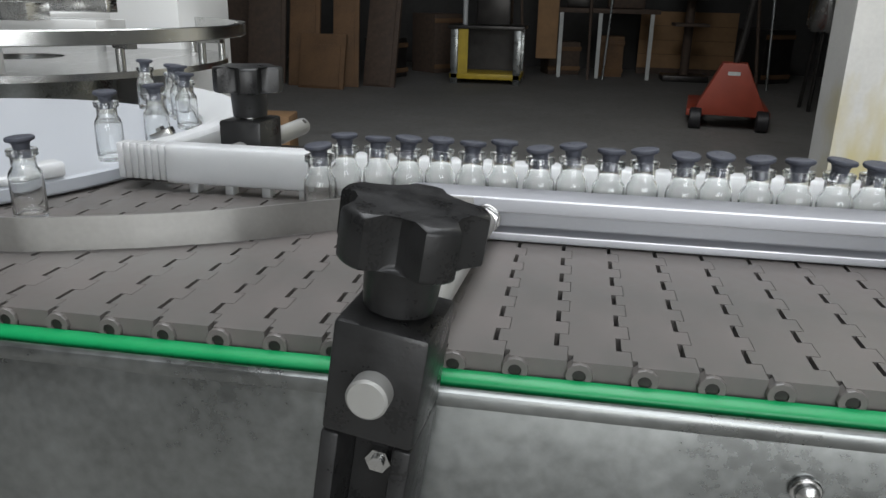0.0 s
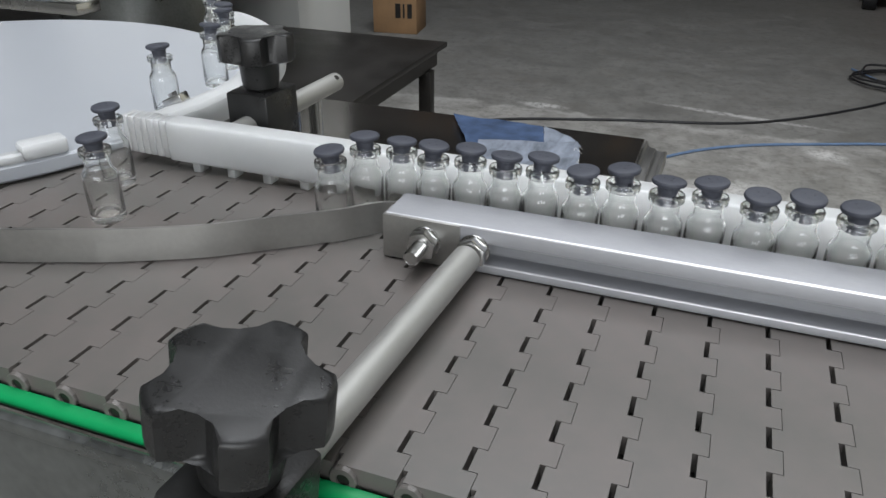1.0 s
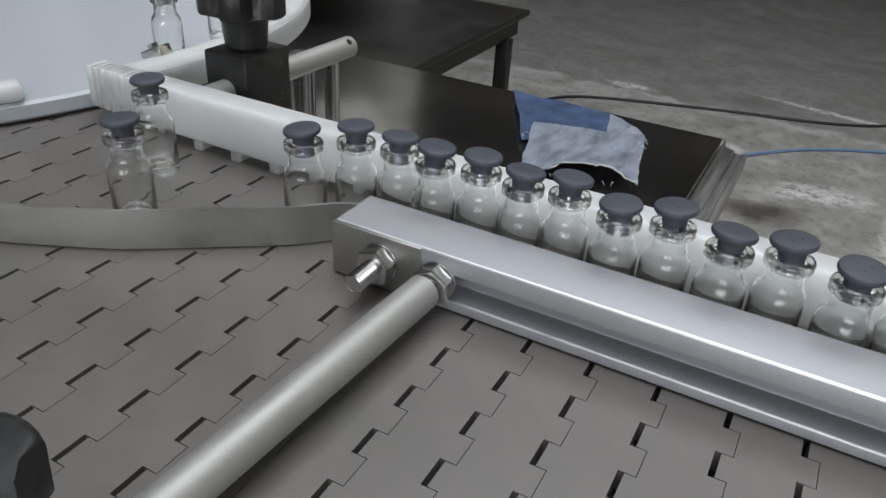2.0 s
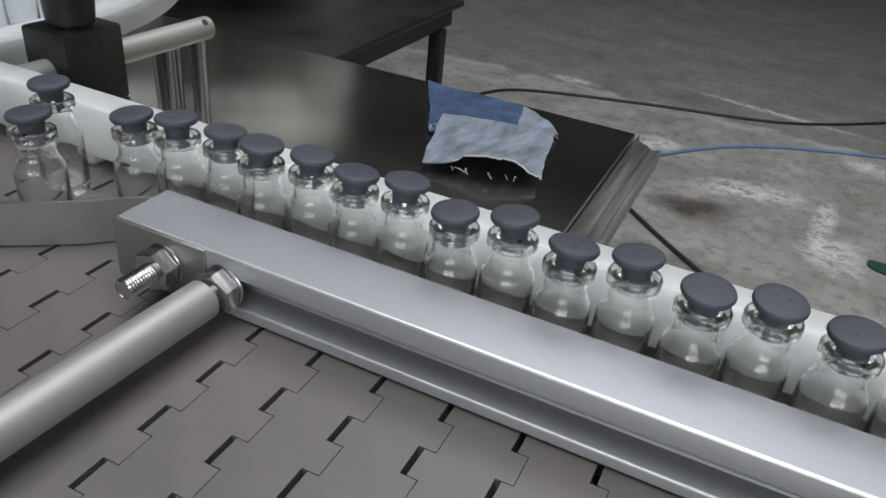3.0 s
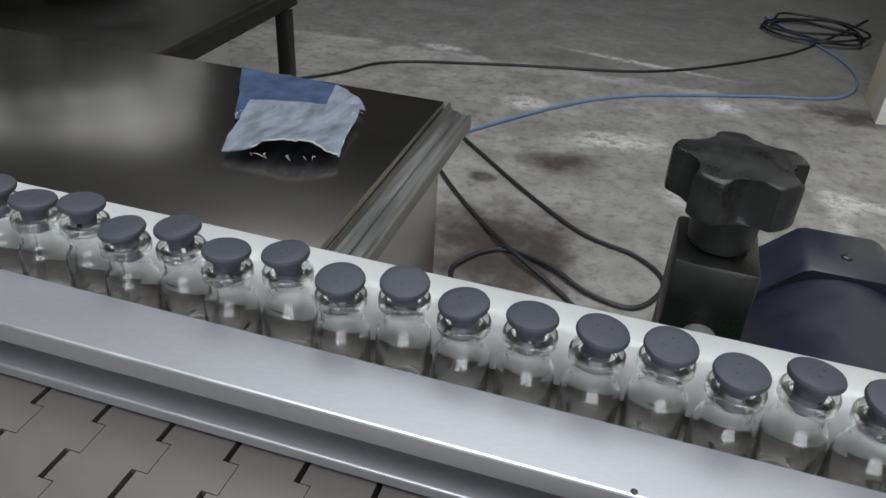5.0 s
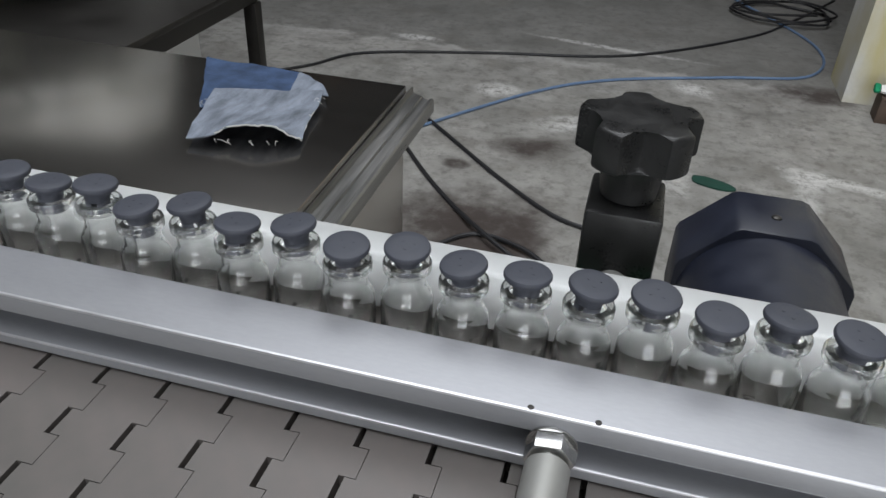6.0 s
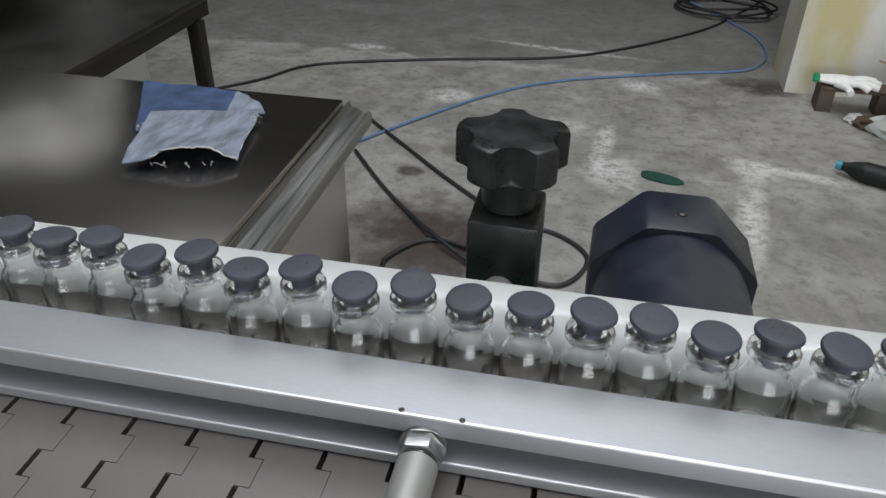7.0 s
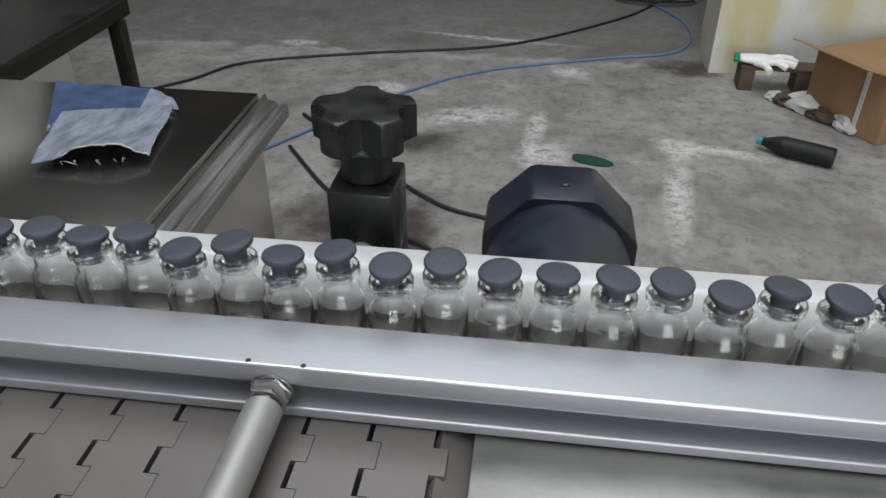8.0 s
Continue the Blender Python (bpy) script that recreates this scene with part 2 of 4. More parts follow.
def part(name, bm, mat, parent, label="", m=None):
    ob = new(name, mesh_of(bm, name, mat))
    ob.parent = parent
    if m is not None:
        ob.matrix_basis = m
    if label:
        ob["label"] = label
    return ob


def thing(name, m, label, category, group="", kind=""):
    ob = new(name)
    ob.empty_display_size = 0.02
    ob.matrix_basis = m
    return tagged(ob, label, category, group, kind)


def solid(name, bm, mat, m, label, category, group="", kind=""):
    ob = new(name, mesh_of(bm, name, mat))
    ob.matrix_basis = m
    return tagged(ob, label, category, group, kind)


def add_box(bm, x0, x1, y0, y1, z0, z1, bevel=0.0, seg=2, m=None):
    r = bmesh.ops.create_cube(bm, size=1, matrix=Matrix.LocRotScale(((x0 + x1) / 2, (y0 + y1) / 2, (z0 + z1) / 2), None, (x1 - x0, y1 - y0, z1 - z0)))
    vs = r["verts"]
    if bevel:
        es = list({e for v in vs for e in v.link_edges})
        r2 = bmesh.ops.bevel(bm, geom=es, offset=bevel, segments=seg, affect="EDGES", profile=0.5)
        vs = list({v for f in r2["faces"] for v in f.verts} | {v for v in vs if v.is_valid})
    if m is not None:
        bmesh.ops.transform(bm, matrix=m, verts=vs)
    return bm


def box(x0, x1, y0, y1, z0, z1, bevel=0.0, seg=2):
    return add_box(bmesh.new(), x0, x1, y0, y1, z0, z1, bevel, seg)


def lathe(bm, profile, n=24, m=None):
    """Turns (radius, height) points round the z axis; a radius of 0 closes the shape."""
    rings = []
    for r, z in profile:
        if r <= 1e-6:
            rings.append([bm.verts.new((0, 0, z))])
        else:
            rings.append([bm.verts.new((r * math.cos(a), r * math.sin(a), z)) for a in (2 * math.pi * i / n for i in range(n))])
    for a, c in zip(rings, rings[1:]):
        for i in range(n):
            j = (i + 1) % n
            vs = [a[i % len(a)], a[j % len(a)], c[j % len(c)], c[i % len(c)]]
            vs = [v for k, v in enumerate(vs) if v not in vs[:k]]
            if len(vs) > 2:
                bm.faces.new(vs)
    if m is not None:
        bmesh.ops.transform(bm, matrix=m, verts=[v for ring in rings for v in ring])
    return bm


def cyl(bm, r, z0, z1, n=24, chamfer=0.0, m=None):
    c = chamfer
    prof = [(0, z0), (r - c, z0), (r, z0 + c), (r, z1 - c), (r - c, z1), (0, z1)] if c else [(0, z0), (r, z0), (r, z1), (0, z1)]
    return lathe(bm, prof, n, m)


def prism(bm, outline, z0, z1, bevel=0.0, seg=2, m=None):
    """An outline in x and y, drawn up from z0 to z1."""
    lo = [bm.verts.new((x, y, z0)) for x, y in outline]
    hi = [bm.verts.new((x, y, z1)) for x, y in outline]
    n = len(outline)
    foot = bm.faces.new(lo[::-1])
    top = bm.faces.new(hi)
    for i in range(n):
        bm.faces.new((lo[i], lo[(i + 1) % n], hi[(i + 1) % n], hi[i]))
    vs = lo + hi
    if bevel:
        r = bmesh.ops.bevel(bm, geom=list(top.edges) + list(foot.edges),
                            offset=bevel, segments=seg, affect="EDGES", profile=0.5)
        vs = list({v for f in r["faces"] for v in f.verts} | {v for v in vs if v.is_valid})
    if m is not None:
        bmesh.ops.transform(bm, matrix=m, verts=vs)
    return bm


def extrude_x(bm, outline, x0, x1):
    """An outline in y and z, drawn along x."""
    return prism(bm, outline, x0, x1, m=Matrix(((0, 0, 1, 0), (1, 0, 0, 0), (0, 1, 0, 0), (0, 0, 0, 1))))


def smooth_path(points, steps=6):
    """A Catmull-Rom line through the points."""
    p = [Vector(q) for q in points]
    p = [2 * p[0] - p[1]] + p + [2 * p[-1] - p[-2]]
    out = []
    for i in range(1, len(p) - 2):
        for k in range(steps):
            t = k / steps
            a, b_, c, d = p[i - 1], p[i], p[i + 1], p[i + 2]
            out.append(0.5 * (2 * b_ + (c - a) * t + (2 * a - 5 * b_ + 4 * c - d) * t * t + (3 * b_ - a - 3 * c + d) * t ** 3))
    return out + [p[-2]]


def tube(bm, points, r, n=8, steps=6):
    pts = smooth_path(points, steps)
    rings = []
    for i, q in enumerate(pts):
        d = (pts[min(i + 1, len(pts) - 1)] - pts[max(i - 1, 0)]).normalized()
        u = d.cross(Vector((0, 0, 1)))
        u = u.normalized() if u.length > 1e-4 else Vector((1, 0, 0))
        v = u.cross(d)
        rings.append([bm.verts.new(q + r * (math.cos(a) * u + math.sin(a) * v)) for a in (2 * math.pi * k / n for k in range(n))])
    for a, c in zip(rings, rings[1:]):
        for k in range(n):
            bm.faces.new((a[k], a[(k + 1) % n], c[(k + 1) % n], c[k]))
    bm.faces.new(rings[0][::-1])
    bm.faces.new(rings[-1])
    return bm


def hexagon(r):
    return [(r * math.cos(math.pi / 3 * i), r * math.sin(math.pi / 3 * i)) for i in range(6)]


ALONG_Y = pose(0, 0, 0, -90, 0, 0)   # turns the z axis to +y
ALONG_X = pose(0, 0, 0, 0, 90, 0)    # turns the z axis to +x

BELT_Z = 0.900
RAIL_TOP = 0.9295

# ---------------------------------------------------------------- the hall
bm = bmesh.new()
bmesh.ops.create_grid(bm, x_segments=1, y_segments=1, size=1, matrix=Matrix.LocRotScale((0, 4, 0), None, (60, 60, 1)))
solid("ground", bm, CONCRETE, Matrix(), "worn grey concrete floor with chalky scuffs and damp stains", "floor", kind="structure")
# these two walls take the colour darkened for the dim depth
solid("wall_north", box(-10, 12, 12.0, 12.3, 0, 5), DIM_WALL, Matrix(), "end wall of the workshop hall, coloured dark for the unlit depth", "wall", kind="structure")
solid("wall_west", box(-10.3, -10, -6.3, 12.3, 0, 5), DIM_WALL, Matrix(), "side wall of the workshop hall, coloured dark for the unlit depth", "wall", kind="structure")
# out of view, added to close the hall round the lamps
solid("wall_east", box(12, 12.3, -6.3, 12.3, 0, 5), PLASTER, Matrix(), "unseen plain side wall closing the workshop hall", "wall", kind="structure")
solid("wall_partition", box(1.20, 11.997, 2.985, 3.27, 0, 4.997), STAINED, Matrix(), "dirty white plastered wall with yellow damp stains", "wall", kind="structure")
# unseen roof, added; its gap follows the overhead fill lamp
bm = bmesh.new()
for x0, x1, y0, y1 in ((-10.3, -1.35, -6.3, 12.3), (1.75, 12.3, -6.3, 12.3), (-1.35, 1.75, -6.3, -2.75), (-1.35, 1.75, 3.35, 12.3)):
    add_box(bm, x0, x1, y0, y1, 5.0, 5.12)
solid("ceiling", bm, CEIL, Matrix(), "unseen grey sheet roof left open under the overhead lamp", "ceiling", kind="structure")
# unseen front wall, added; its gap lets the front fill lamp in
bm = bmesh.new()
for x0, x1, z0, z1 in ((-10.3, -0.4, 0, 4.997), (4.8, 12.3, 0, 4.997), (-0.4, 4.8, 3.8, 4.997)):
    add_box(bm, x0, x1, -6.3, -6.0, z0, z1)
solid("wall_south", bm, PLASTER, Matrix(), "unseen plain front wall left open for the front lamp", "wall", kind="structure")


# ---------------------------------------------------------------- the conveyor
PITCH, TOOTH, STEP = 0.0282, 0.0280, 0.0064
BELT_Y0, BELT_Y1 = -0.1645, 0.092
BELT_END, SPROCKET = 0.444, 0.046


def link_shape(bm):
    """One moulded row of the belt: a slab with toothed edges that interlock with its neighbours, and hinge eyes at its side."""
    def edge(off, gap_low, gap_high):
        pts, y = [], BELT_Y0
        k = math.floor((BELT_Y0 + 0.002 + 0.066) / (TOOTH / 2))
        while y < BELT_Y1 - 1e-6:
            y2 = min(-0.066 + (k + 1) * TOOTH / 2, BELT_Y1)
            high = k % 2 == 1
            x = off + (STEP - gap_high if high else -gap_low)
            s = 0.0 if gap_low == 0.0 else (0.0004 if not high else -0.0004)
            pts += [(x, y if y == BELT_Y0 else y + s), (x, y2 if y2 == BELT_Y1 else y2 - s)]
            y, k = y2, k + 1
        return pts
    right = edge(PITCH / 2, 0.0, 0.0)
    left = edge(-PITCH / 2, -0.0024, -0.0003)
    x = left[0][0]
    left[0:1] = [(x + 0.0022, BELT_Y0), (x + 0.0022, BELT_Y0 + 0.006), (x, BELT_Y0 + 0.006)]
    eye = x + 0.0052
    prism(bm, right + left[::-1], -0.010, 0.0)
    ring = [(0.0031, 0), (0.0058, 0), (0.0062, 0.0006), (0.0062, 0.007), (0.0031, 0.007), (0.0031, 0)]
    lathe(bm, ring, 12, pose(eye, BELT_Y0 - 0.0022, -0.0062, -90))
    # plug in the eye; its dark colour stands for the shade inside the hole
    old = set(bm.faces)
    cyl(bm, 0.0030, 0.0, 0.005, 12, m=pose(eye, BELT_Y0 - 0.0014, -0.0062, -90))
    for f in bm.faces:
        if f not in old:
            f.material_index = 1
    return bm


conveyor = thing("conveyor", pose(0, 0, 0), "stainless steel conveyor with green edge strip and grey modular belt", "conveyor")
belt = part("belt_bed", box(-1.14, 0.435, -0.160, 0.08, 0.868, 0.8885, 0.001), DARKSTEEL, conveyor, "dark slide bed under the belt")
row_mesh = mesh_of(link_shape(bmesh.new()), "belt_link", (BELT, DARKSTEEL), smooth=False)
belt_rows = []
for i in range(56):
    ob = new("belt_link", row_mesh)
    ob.parent = conveyor
    belt_rows.append((ob, 0.4273 - PITCH * i))


def belt_pose(s):
    """Where a row stands that has come s metres along the top run; past the end it turns down round the sprocket."""
    if s <= BELT_END:
        return pose(s, 0, BELT_Z)
    a = min((s - BELT_END) / SPROCKET, math.pi)
    rest = max(0.0, s - BELT_END - math.pi * SPROCKET)
    x = BELT_END + SPROCKET * math.sin(a) - rest
    z = BELT_Z - SPROCKET * (1 - math.cos(a))
    return pose(x, 0, z, 0, math.degrees(a), 0)


def half_round(y, z0, z1, r, side):
    """Outline of a strip that is rounded towards one side."""
    zc = (z0 + z1) / 2
    return [(y, z0), (y, z1)] + [(y + side * r * math.sin(a), zc + (z1 - z0) / 2 * math.cos(a)) for a in (math.pi * k / 14 for k in range(1, 14))]


part("edge_strip", extrude_x(bmesh.new(), half_round(-0.1668, 0.8835, 0.8918, 0.0065, -1), -1.14, 0.455), GREEN, conveyor, "green plastic edge strip")
part("edge_strip", extrude_x(bmesh.new(), half_round(0.094, 0.8845, 0.8955, 0.006, 1), -1.14, 0.455), GREEN, conveyor, "green plastic edge strip")
for y0, y1 in ((-0.1795, -0.177), (0.0975, 0.100)):
    bm = box(-1.14, 1.25, y0, y1, 0.76, 0.884, 0.0008)
    side = -1 if y0 < 0 else 1
    add_box(bm, -1.14, 1.25, min(y0, y0 + side * 0.004), max(y1, y1 + side * 0.004), 0.8810, 0.8890, 0.002)
    part("side_panel", bm, PANEL, conveyor, "scuffed stainless side panel")
bm = box(0.4705, 1.25, -0.1765, 0.0965, 0.8975, 0.9, 0.0006)
part("dead_plate", bm, STRIP, conveyor, "flat brushed steel plate at the belt's end")
for x in (-1.0, 0.1, 1.1):
    for y in (-0.155, 0.075):
        part("leg", box(x - 0.02, x + 0.02, y - 0.02, y + 0.02, 0.0, 0.79, 0.002), STEEL, conveyor)
bm = bmesh.new()
cyl(bm, 0.0066, 0, 0.003, 20, 0.0006)
lathe(bm, [(0, 0.0035), (0.0, 0.0075), (0.0025, 0.0072), (0.0048, 0.0055), (0.0053, 0.003), (0, 0.003)], 16)
part("panel_bolt", bm, STEEL, conveyor, m=pose(0.212, -0.1797, 0.859, 90))

# ---------------------------------------------------------------- guide rails
guide_rail = thing("guide_rail", pose(0, 0, 0), "brushed aluminium channel guide rail beside the vial lane", "guide rail")
z0, z1 = 0.9012, RAIL_TOP
f = -0.0015
outline = [(f + 0.0006, z0), (f, z0 + 0.0006), (f, 0.9058), (f + 0.0002, 0.9064), (f + 0.0008, 0.9067), (0.0110, 0.9072), (0.0116, 0.9080), (0.0116, 0.9190), (0.0110, 0.9198), (f + 0.0005, 0.9200), (f, 0.9206),
           (f, z1 - 0.0010), (f + 0.0003, z1 - 0.0003), (f + 0.0010, z1), (0.0272, z1), (0.0278, z1 - 0.0006), (0.0278, z0)]
bm = extrude_x(bmesh.new(), outline, 0.0004, 1.15)
bm.normal_update()
# bevel faces along the front get the painted edge glint
for face in bm.faces:
    if 0.2 < abs(face.normal.z) < 0.97 and face.calc_center_median().y < 0.005:
        face.material_index = 1
part("channel", bm, (ALU, EDGE_GLINT), guide_rail)
bm = bmesh.new()
prism(bm, [(-0.0012, -0.0030), (0.046, -0.0030), (0.046, 0.0112), (-0.0012, 0.0112)], 0.9014, 0.9290, 0.0006)
part("end_plug", bm, STRIP, guide_rail, "steel end plug in the channel")


def nut_and_stud(parent, x, z, y0=0.0, stud=0.016, turn=18):
    bm = bmesh.new()
    cyl(bm, 0.0094, 0, 0.0012, 24, 0.0003)
    nut = part("nut", bm, STEEL, parent, m=pose(x, y0, z, 90))
    bm = bmesh.new()
    prism(bm, hexagon(0.0092), 0.0012, 0.0086, 0.0009)
    part("hexagon", bm, STEEL, nut, m=pose(0, 0, 0, 0, 0, turn))
    prof = [(0, 0.0086)]
    z = 0.0086
    while z < stud:
        prof += [(0.0039, z), (0.0047, z + 0.0006), (0.0047, z + 0.0008), (0.0039, z + 0.0014)]
        z += 0.0014
    bm = bmesh.new()
    lathe(bm, prof + [(0.0039, stud + 0.0008), (0, stud + 0.0008)], 18)
    part("stud", bm, STEEL, nut, "threaded steel stud")


nut_and_stud(guide_rail, 0.0255, 0.9160, -0.0030, 0.0215)
nut_and_stud(guide_rail, 0.0545, 0.9155, -0.0015, 0.0135, 25)
nut_and_stud(guide_rail, 0.3848, 0.9155, -0.0015, 0.0135, 8)
for x, y in ((0.3755, 0.0005), (0.3990, 0.0002)):
    bm = bmesh.new()
    lathe(bm, [(0, 0), (0.0014, 0), (0.001, 0.0003), (0, 0.0004)], 8)
    part("dent", bm, DARKSTEEL, guide_rail, "dark dent on the rail's edge", m=pose(x, y, RAIL_TOP - 0.0001))

# the bent strip that leads the vials into the lane
lead = [(-0.36, -0.108), (-0.30, -0.105), (-0.230, -0.0935), (-0.206, -0.089), (-0.164, -0.0735), (-0.145, -0.066), (-0.107, -0.047), (-0.089, -0.0355), (-0.059, -0.013), (-0.035, 0.005), (-0.012, 0.0262), (0.012, 0.0273)]
pts = [Vector(p) for p in smooth_path([(x, y, 0) for x, y in lead], 6)]
bm = bmesh.new()
prev = None
for i, p in enumerate(pts):
    d = (pts[min(i + 1, len(pts) - 1)] - pts[max(i - 1, 0)]).normalized()
    nrm = Vector((-d.y, d.x, 0)) * 0.001
    ring = [bm.verts.new(p + s * nrm + Vector((0, 0, z))) for s, z in ((-1, 0.9012), (1, 0.9012), (1, 0.9222), (-1, 0.9222))]
    if prev:
        for k in range(4):
            bm.faces.new((prev[k], prev[(k + 1) % 4], ring[(k + 1) % 4], ring[k]))
    else:
        bm.faces.new(ring[::-1])
    prev = ring
bm.faces.new(prev)
solid("lead_in_strip", bm, STRIP, Matrix(), "bent dull steel strip leading vials off the turntable", "guide strip")

white_rail = thing("white_guide_rail", pose(0, 0, 0), "white polyethylene guide rail behind the vial lane", "guide rail")
part("bar", box(-0.205, 1.15, 0.0630, 0.0805, 0.9075, 0.9378, 0.0022, 3), WHITE, white_rail)
for k in range(7):
    part("rib", box(-0.2460 + 0.0060 * k, -0.2408 + 0.0060 * k, 0.0652 - 0.0003 * k, 0.0800, 0.9090, 0.9372, 0.0012), WHITE, white_rail, "ribbed white plastic end")
part("rib_core", box(-0.2450, -0.2052, 0.0668, 0.0795, 0.9095, 0.9366, 0.001), WHITE, white_rail)
for k in range(6):
    part("foot_peg", box(-0.188 + 0.030 * k, -0.181 + 0.030 * k, 0.0665, 0.0770, 0.8962, 0.9074, 0.001), WHITE, white_rail, "short white peg under the rail")


# ---------------------------------------------------------------- star knobs on clamp brackets
def star_outline(R=0.0285, r=0.0172, lobes=5):
    pts = []
    for k in range(lobes):
        a0 = 2 * math.pi * k / lobes
        w = 0.24
        for s in (-1, -0.5, 0, 0.5, 1):
            pts.append((R * (1 - 0.02 * s * s) * math.cos(a0 + s * w), R * (1 - 0.02 * s * s) * math.sin(a0 + s * w)))
        a1 = a0 + math.pi / lobes
        half = math.pi / lobes - w
        for s in (-0.66, -0.33, 0, 0.33, 0.66):
            rad = r + (R * 0.97 - r) * abs(s) ** 2.0
            pts.append((rad * math.cos(a1 + s * half), rad * math.sin(a1 + s * half)))
    return pts


def clamp(name, m, spin, low, near=True):
    """A black clamp bracket with a star knob on top and a steel rod through it; the rod runs along +y from the block."""
    t = thing(name, m, "black plastic clamp bracket with star knob holding a steel rod", "clamp", "rail clamps")
    # block with a vertical slot in its lower half
    part("block", box(-0.018, 0.018, -0.021, 0.021, -0.022, 0.0245, 0.0022), BLACK, t)
    part("arm", box(-0.018, -0.0105, -0.021, 0.021, low, -0.0222, 0.0015), BLACK, t)
    part("arm", box(0.0105, 0.018, -0.021, 0.021, low, -0.0222, 0.0015), BLACK, t)
    part("web", box(-0.0103, 0.0103, 0.004, 0.021, low, -0.0222), BLACK, t)
    bm = bmesh.new()
    cyl(bm, 0.0055, 0, 0.004, 6)
    cyl(bm, 0.003, 0.004, 0.006, 12)
    part("bracket_bolt", bm, STEEL, t, m=pose(0.001, 0.004, -0.045, 90))
    bm = bmesh.new()
    cyl(bm, 0.0085, 0.0245, 0.0262, 24, 0.0004)
    part("washer", bm, STEEL, t)
    bm = bmesh.new()
    lathe(bm, [(0, 0.0262), (0.0135, 0.0262), (0.0142, 0.032), (0.0150, 0.044), (0.0175, 0.0475), (0, 0.0475)], 28)
    prism(bm, star_outline(), 0.0460, 0.0665, 0.0026, 3)
    part("star_knob", bm, BLACK, t, "black five-lobed star knob", pose(0, 0, 0, 0, 0, spin))
    return t


def rod(parent, y0, y1, hole=None, r=0.0080, drop=0.0):
    bm = bmesh.new()
    cyl(bm, r, y0, y1, 28, 0.0010, m=ALONG_Y)
    ob = part("rod", bm, ROD, parent, "round steel rod", pose(0, 0, -drop))
    if hole is not None:
        # no bore is cut: a dark disc paints the shade of the hole
        bm = bmesh.new()
        cyl(bm, 0.0024, r - 0.004, r + 0.0003, 14)
        part("cross_hole", bm, DARKSTEEL, ob, "dark disc standing for a drilled hole's shade", pose(0, hole, 0, 0, 40, 0))
    return ob


c = clamp("rail_clamp", pose(0.0420, -0.214, 0.9155, 0, 8, -3.35), 20, -0.13)
rod(c, -0.0290, 0.2020)
c = clamp("rail_clamp", pose(0.3848, -0.214, 0.9155), 44, -0.13)
rod(c, -0.0290, 0.2020)
c = clamp("rail_clamp", pose(-0.158, 0.122, 0.9275, 0, 0, -2), 8, -0.15)
rod(c, -0.0405, 0.112, 0.104)
c = clamp("rail_clamp", pose(0.3965, 0.139, 0.9195, 0, 0, 0), 26, -0.15)
rod(c, -0.0575, 0.030, drop=0.0135)


# ---------------------------------------------------------------- vials
def vial_bottle():
    """Glass vial: outer wall, lip and inner wall in one closed surface."""
    outer = [(0, 0.0030), (0.004, 0.0026), (0.007, 0.0014), (0.0090, 0.0), (0.0101, 0.0004), (0.0108, 0.0016), (0.0110, 0.0036), (0.0110, 0.0285), (0.0108, 0.0308), (0.0104, 0.0330), (0.0095, 0.0346),
             (0.0086, 0.0358), (0.0081, 0.0372), (0.0080, 0.0390), (0.0080, 0.0428), (0.0083, 0.0438), (0.0094, 0.0444), (0.0099, 0.0450), (0.0099, 0.0459), (0.0096, 0.0464),
             (0.0096, 0.0467), (0.0100, 0.0473), (0.0100, 0.0481), (0.0096, 0.0488), (0.0082, 0.0490)]
    inner = [(0.0068, 0.0487), (0.0067, 0.0478), (0.0067, 0.0380), (0.0070, 0.0366), (0.0078, 0.0348), (0.0092, 0.0330), (0.0100, 0.0308), (0.0100, 0.0285), (0.0100, 0.0068), (0.0092, 0.0052),
             (0.006, 0.0050), (0.003, 0.0058), (0, 0.0062)]
    return mesh_of(lathe(bmesh.new(), outer + inner, 40), "vial_glass", GLASS)


PIVOT = 0.0506   # the lip, on which a stopper rests and tilts


def vial_stopper():
    """Mushroom stopper with a slotted plug, drawn from the lip upwards and downwards."""
    bm = bmesh.new()
    lathe(bm, [(0, -0.0022), (0.0050, -0.0022), (0.0054, -0.0012), (0.0055, 0.0002), (0.0058, 0.0014), (0.0066, 0.0025), (0.0082, 0.0031),
               (0.0090, 0.0035), (0.0094, 0.0044), (0.0094, 0.0051), (0.0090, 0.0059), (0.0082, 0.0063), (0.0050, 0.0065), (0, 0.0065)], 32)
    for side in (-1, 1):
        arc = [(side * (0.0011 + 0.0), -0.0050), (side * 0.0011, 0.0050)] + [(side * 0.0052 * math.sin(a), 0.0052 * math.cos(a)) for a in (0.28 + (math.pi - 0.56) * k / 10 for k in range(11))]
        prism(bm, arc if side > 0 else arc[::-1], -0.0078, -0.0021, 0.0004, 1)
    for k in range(3):
        a = 2 * math.pi * k / 3
        add_box(bm, -0.0005, 0.0005, -0.0004, 0.0004, 0.0063, 0.00665, m=Matrix.Translation((0.0028 * math.cos(a), 0.0028 * math.sin(a), 0)))
    return mesh_of(bm, "stopper", RUBBER)


BOTTLE, STOPPER = vial_bottle(), vial_stopper()
vial_tracks = []


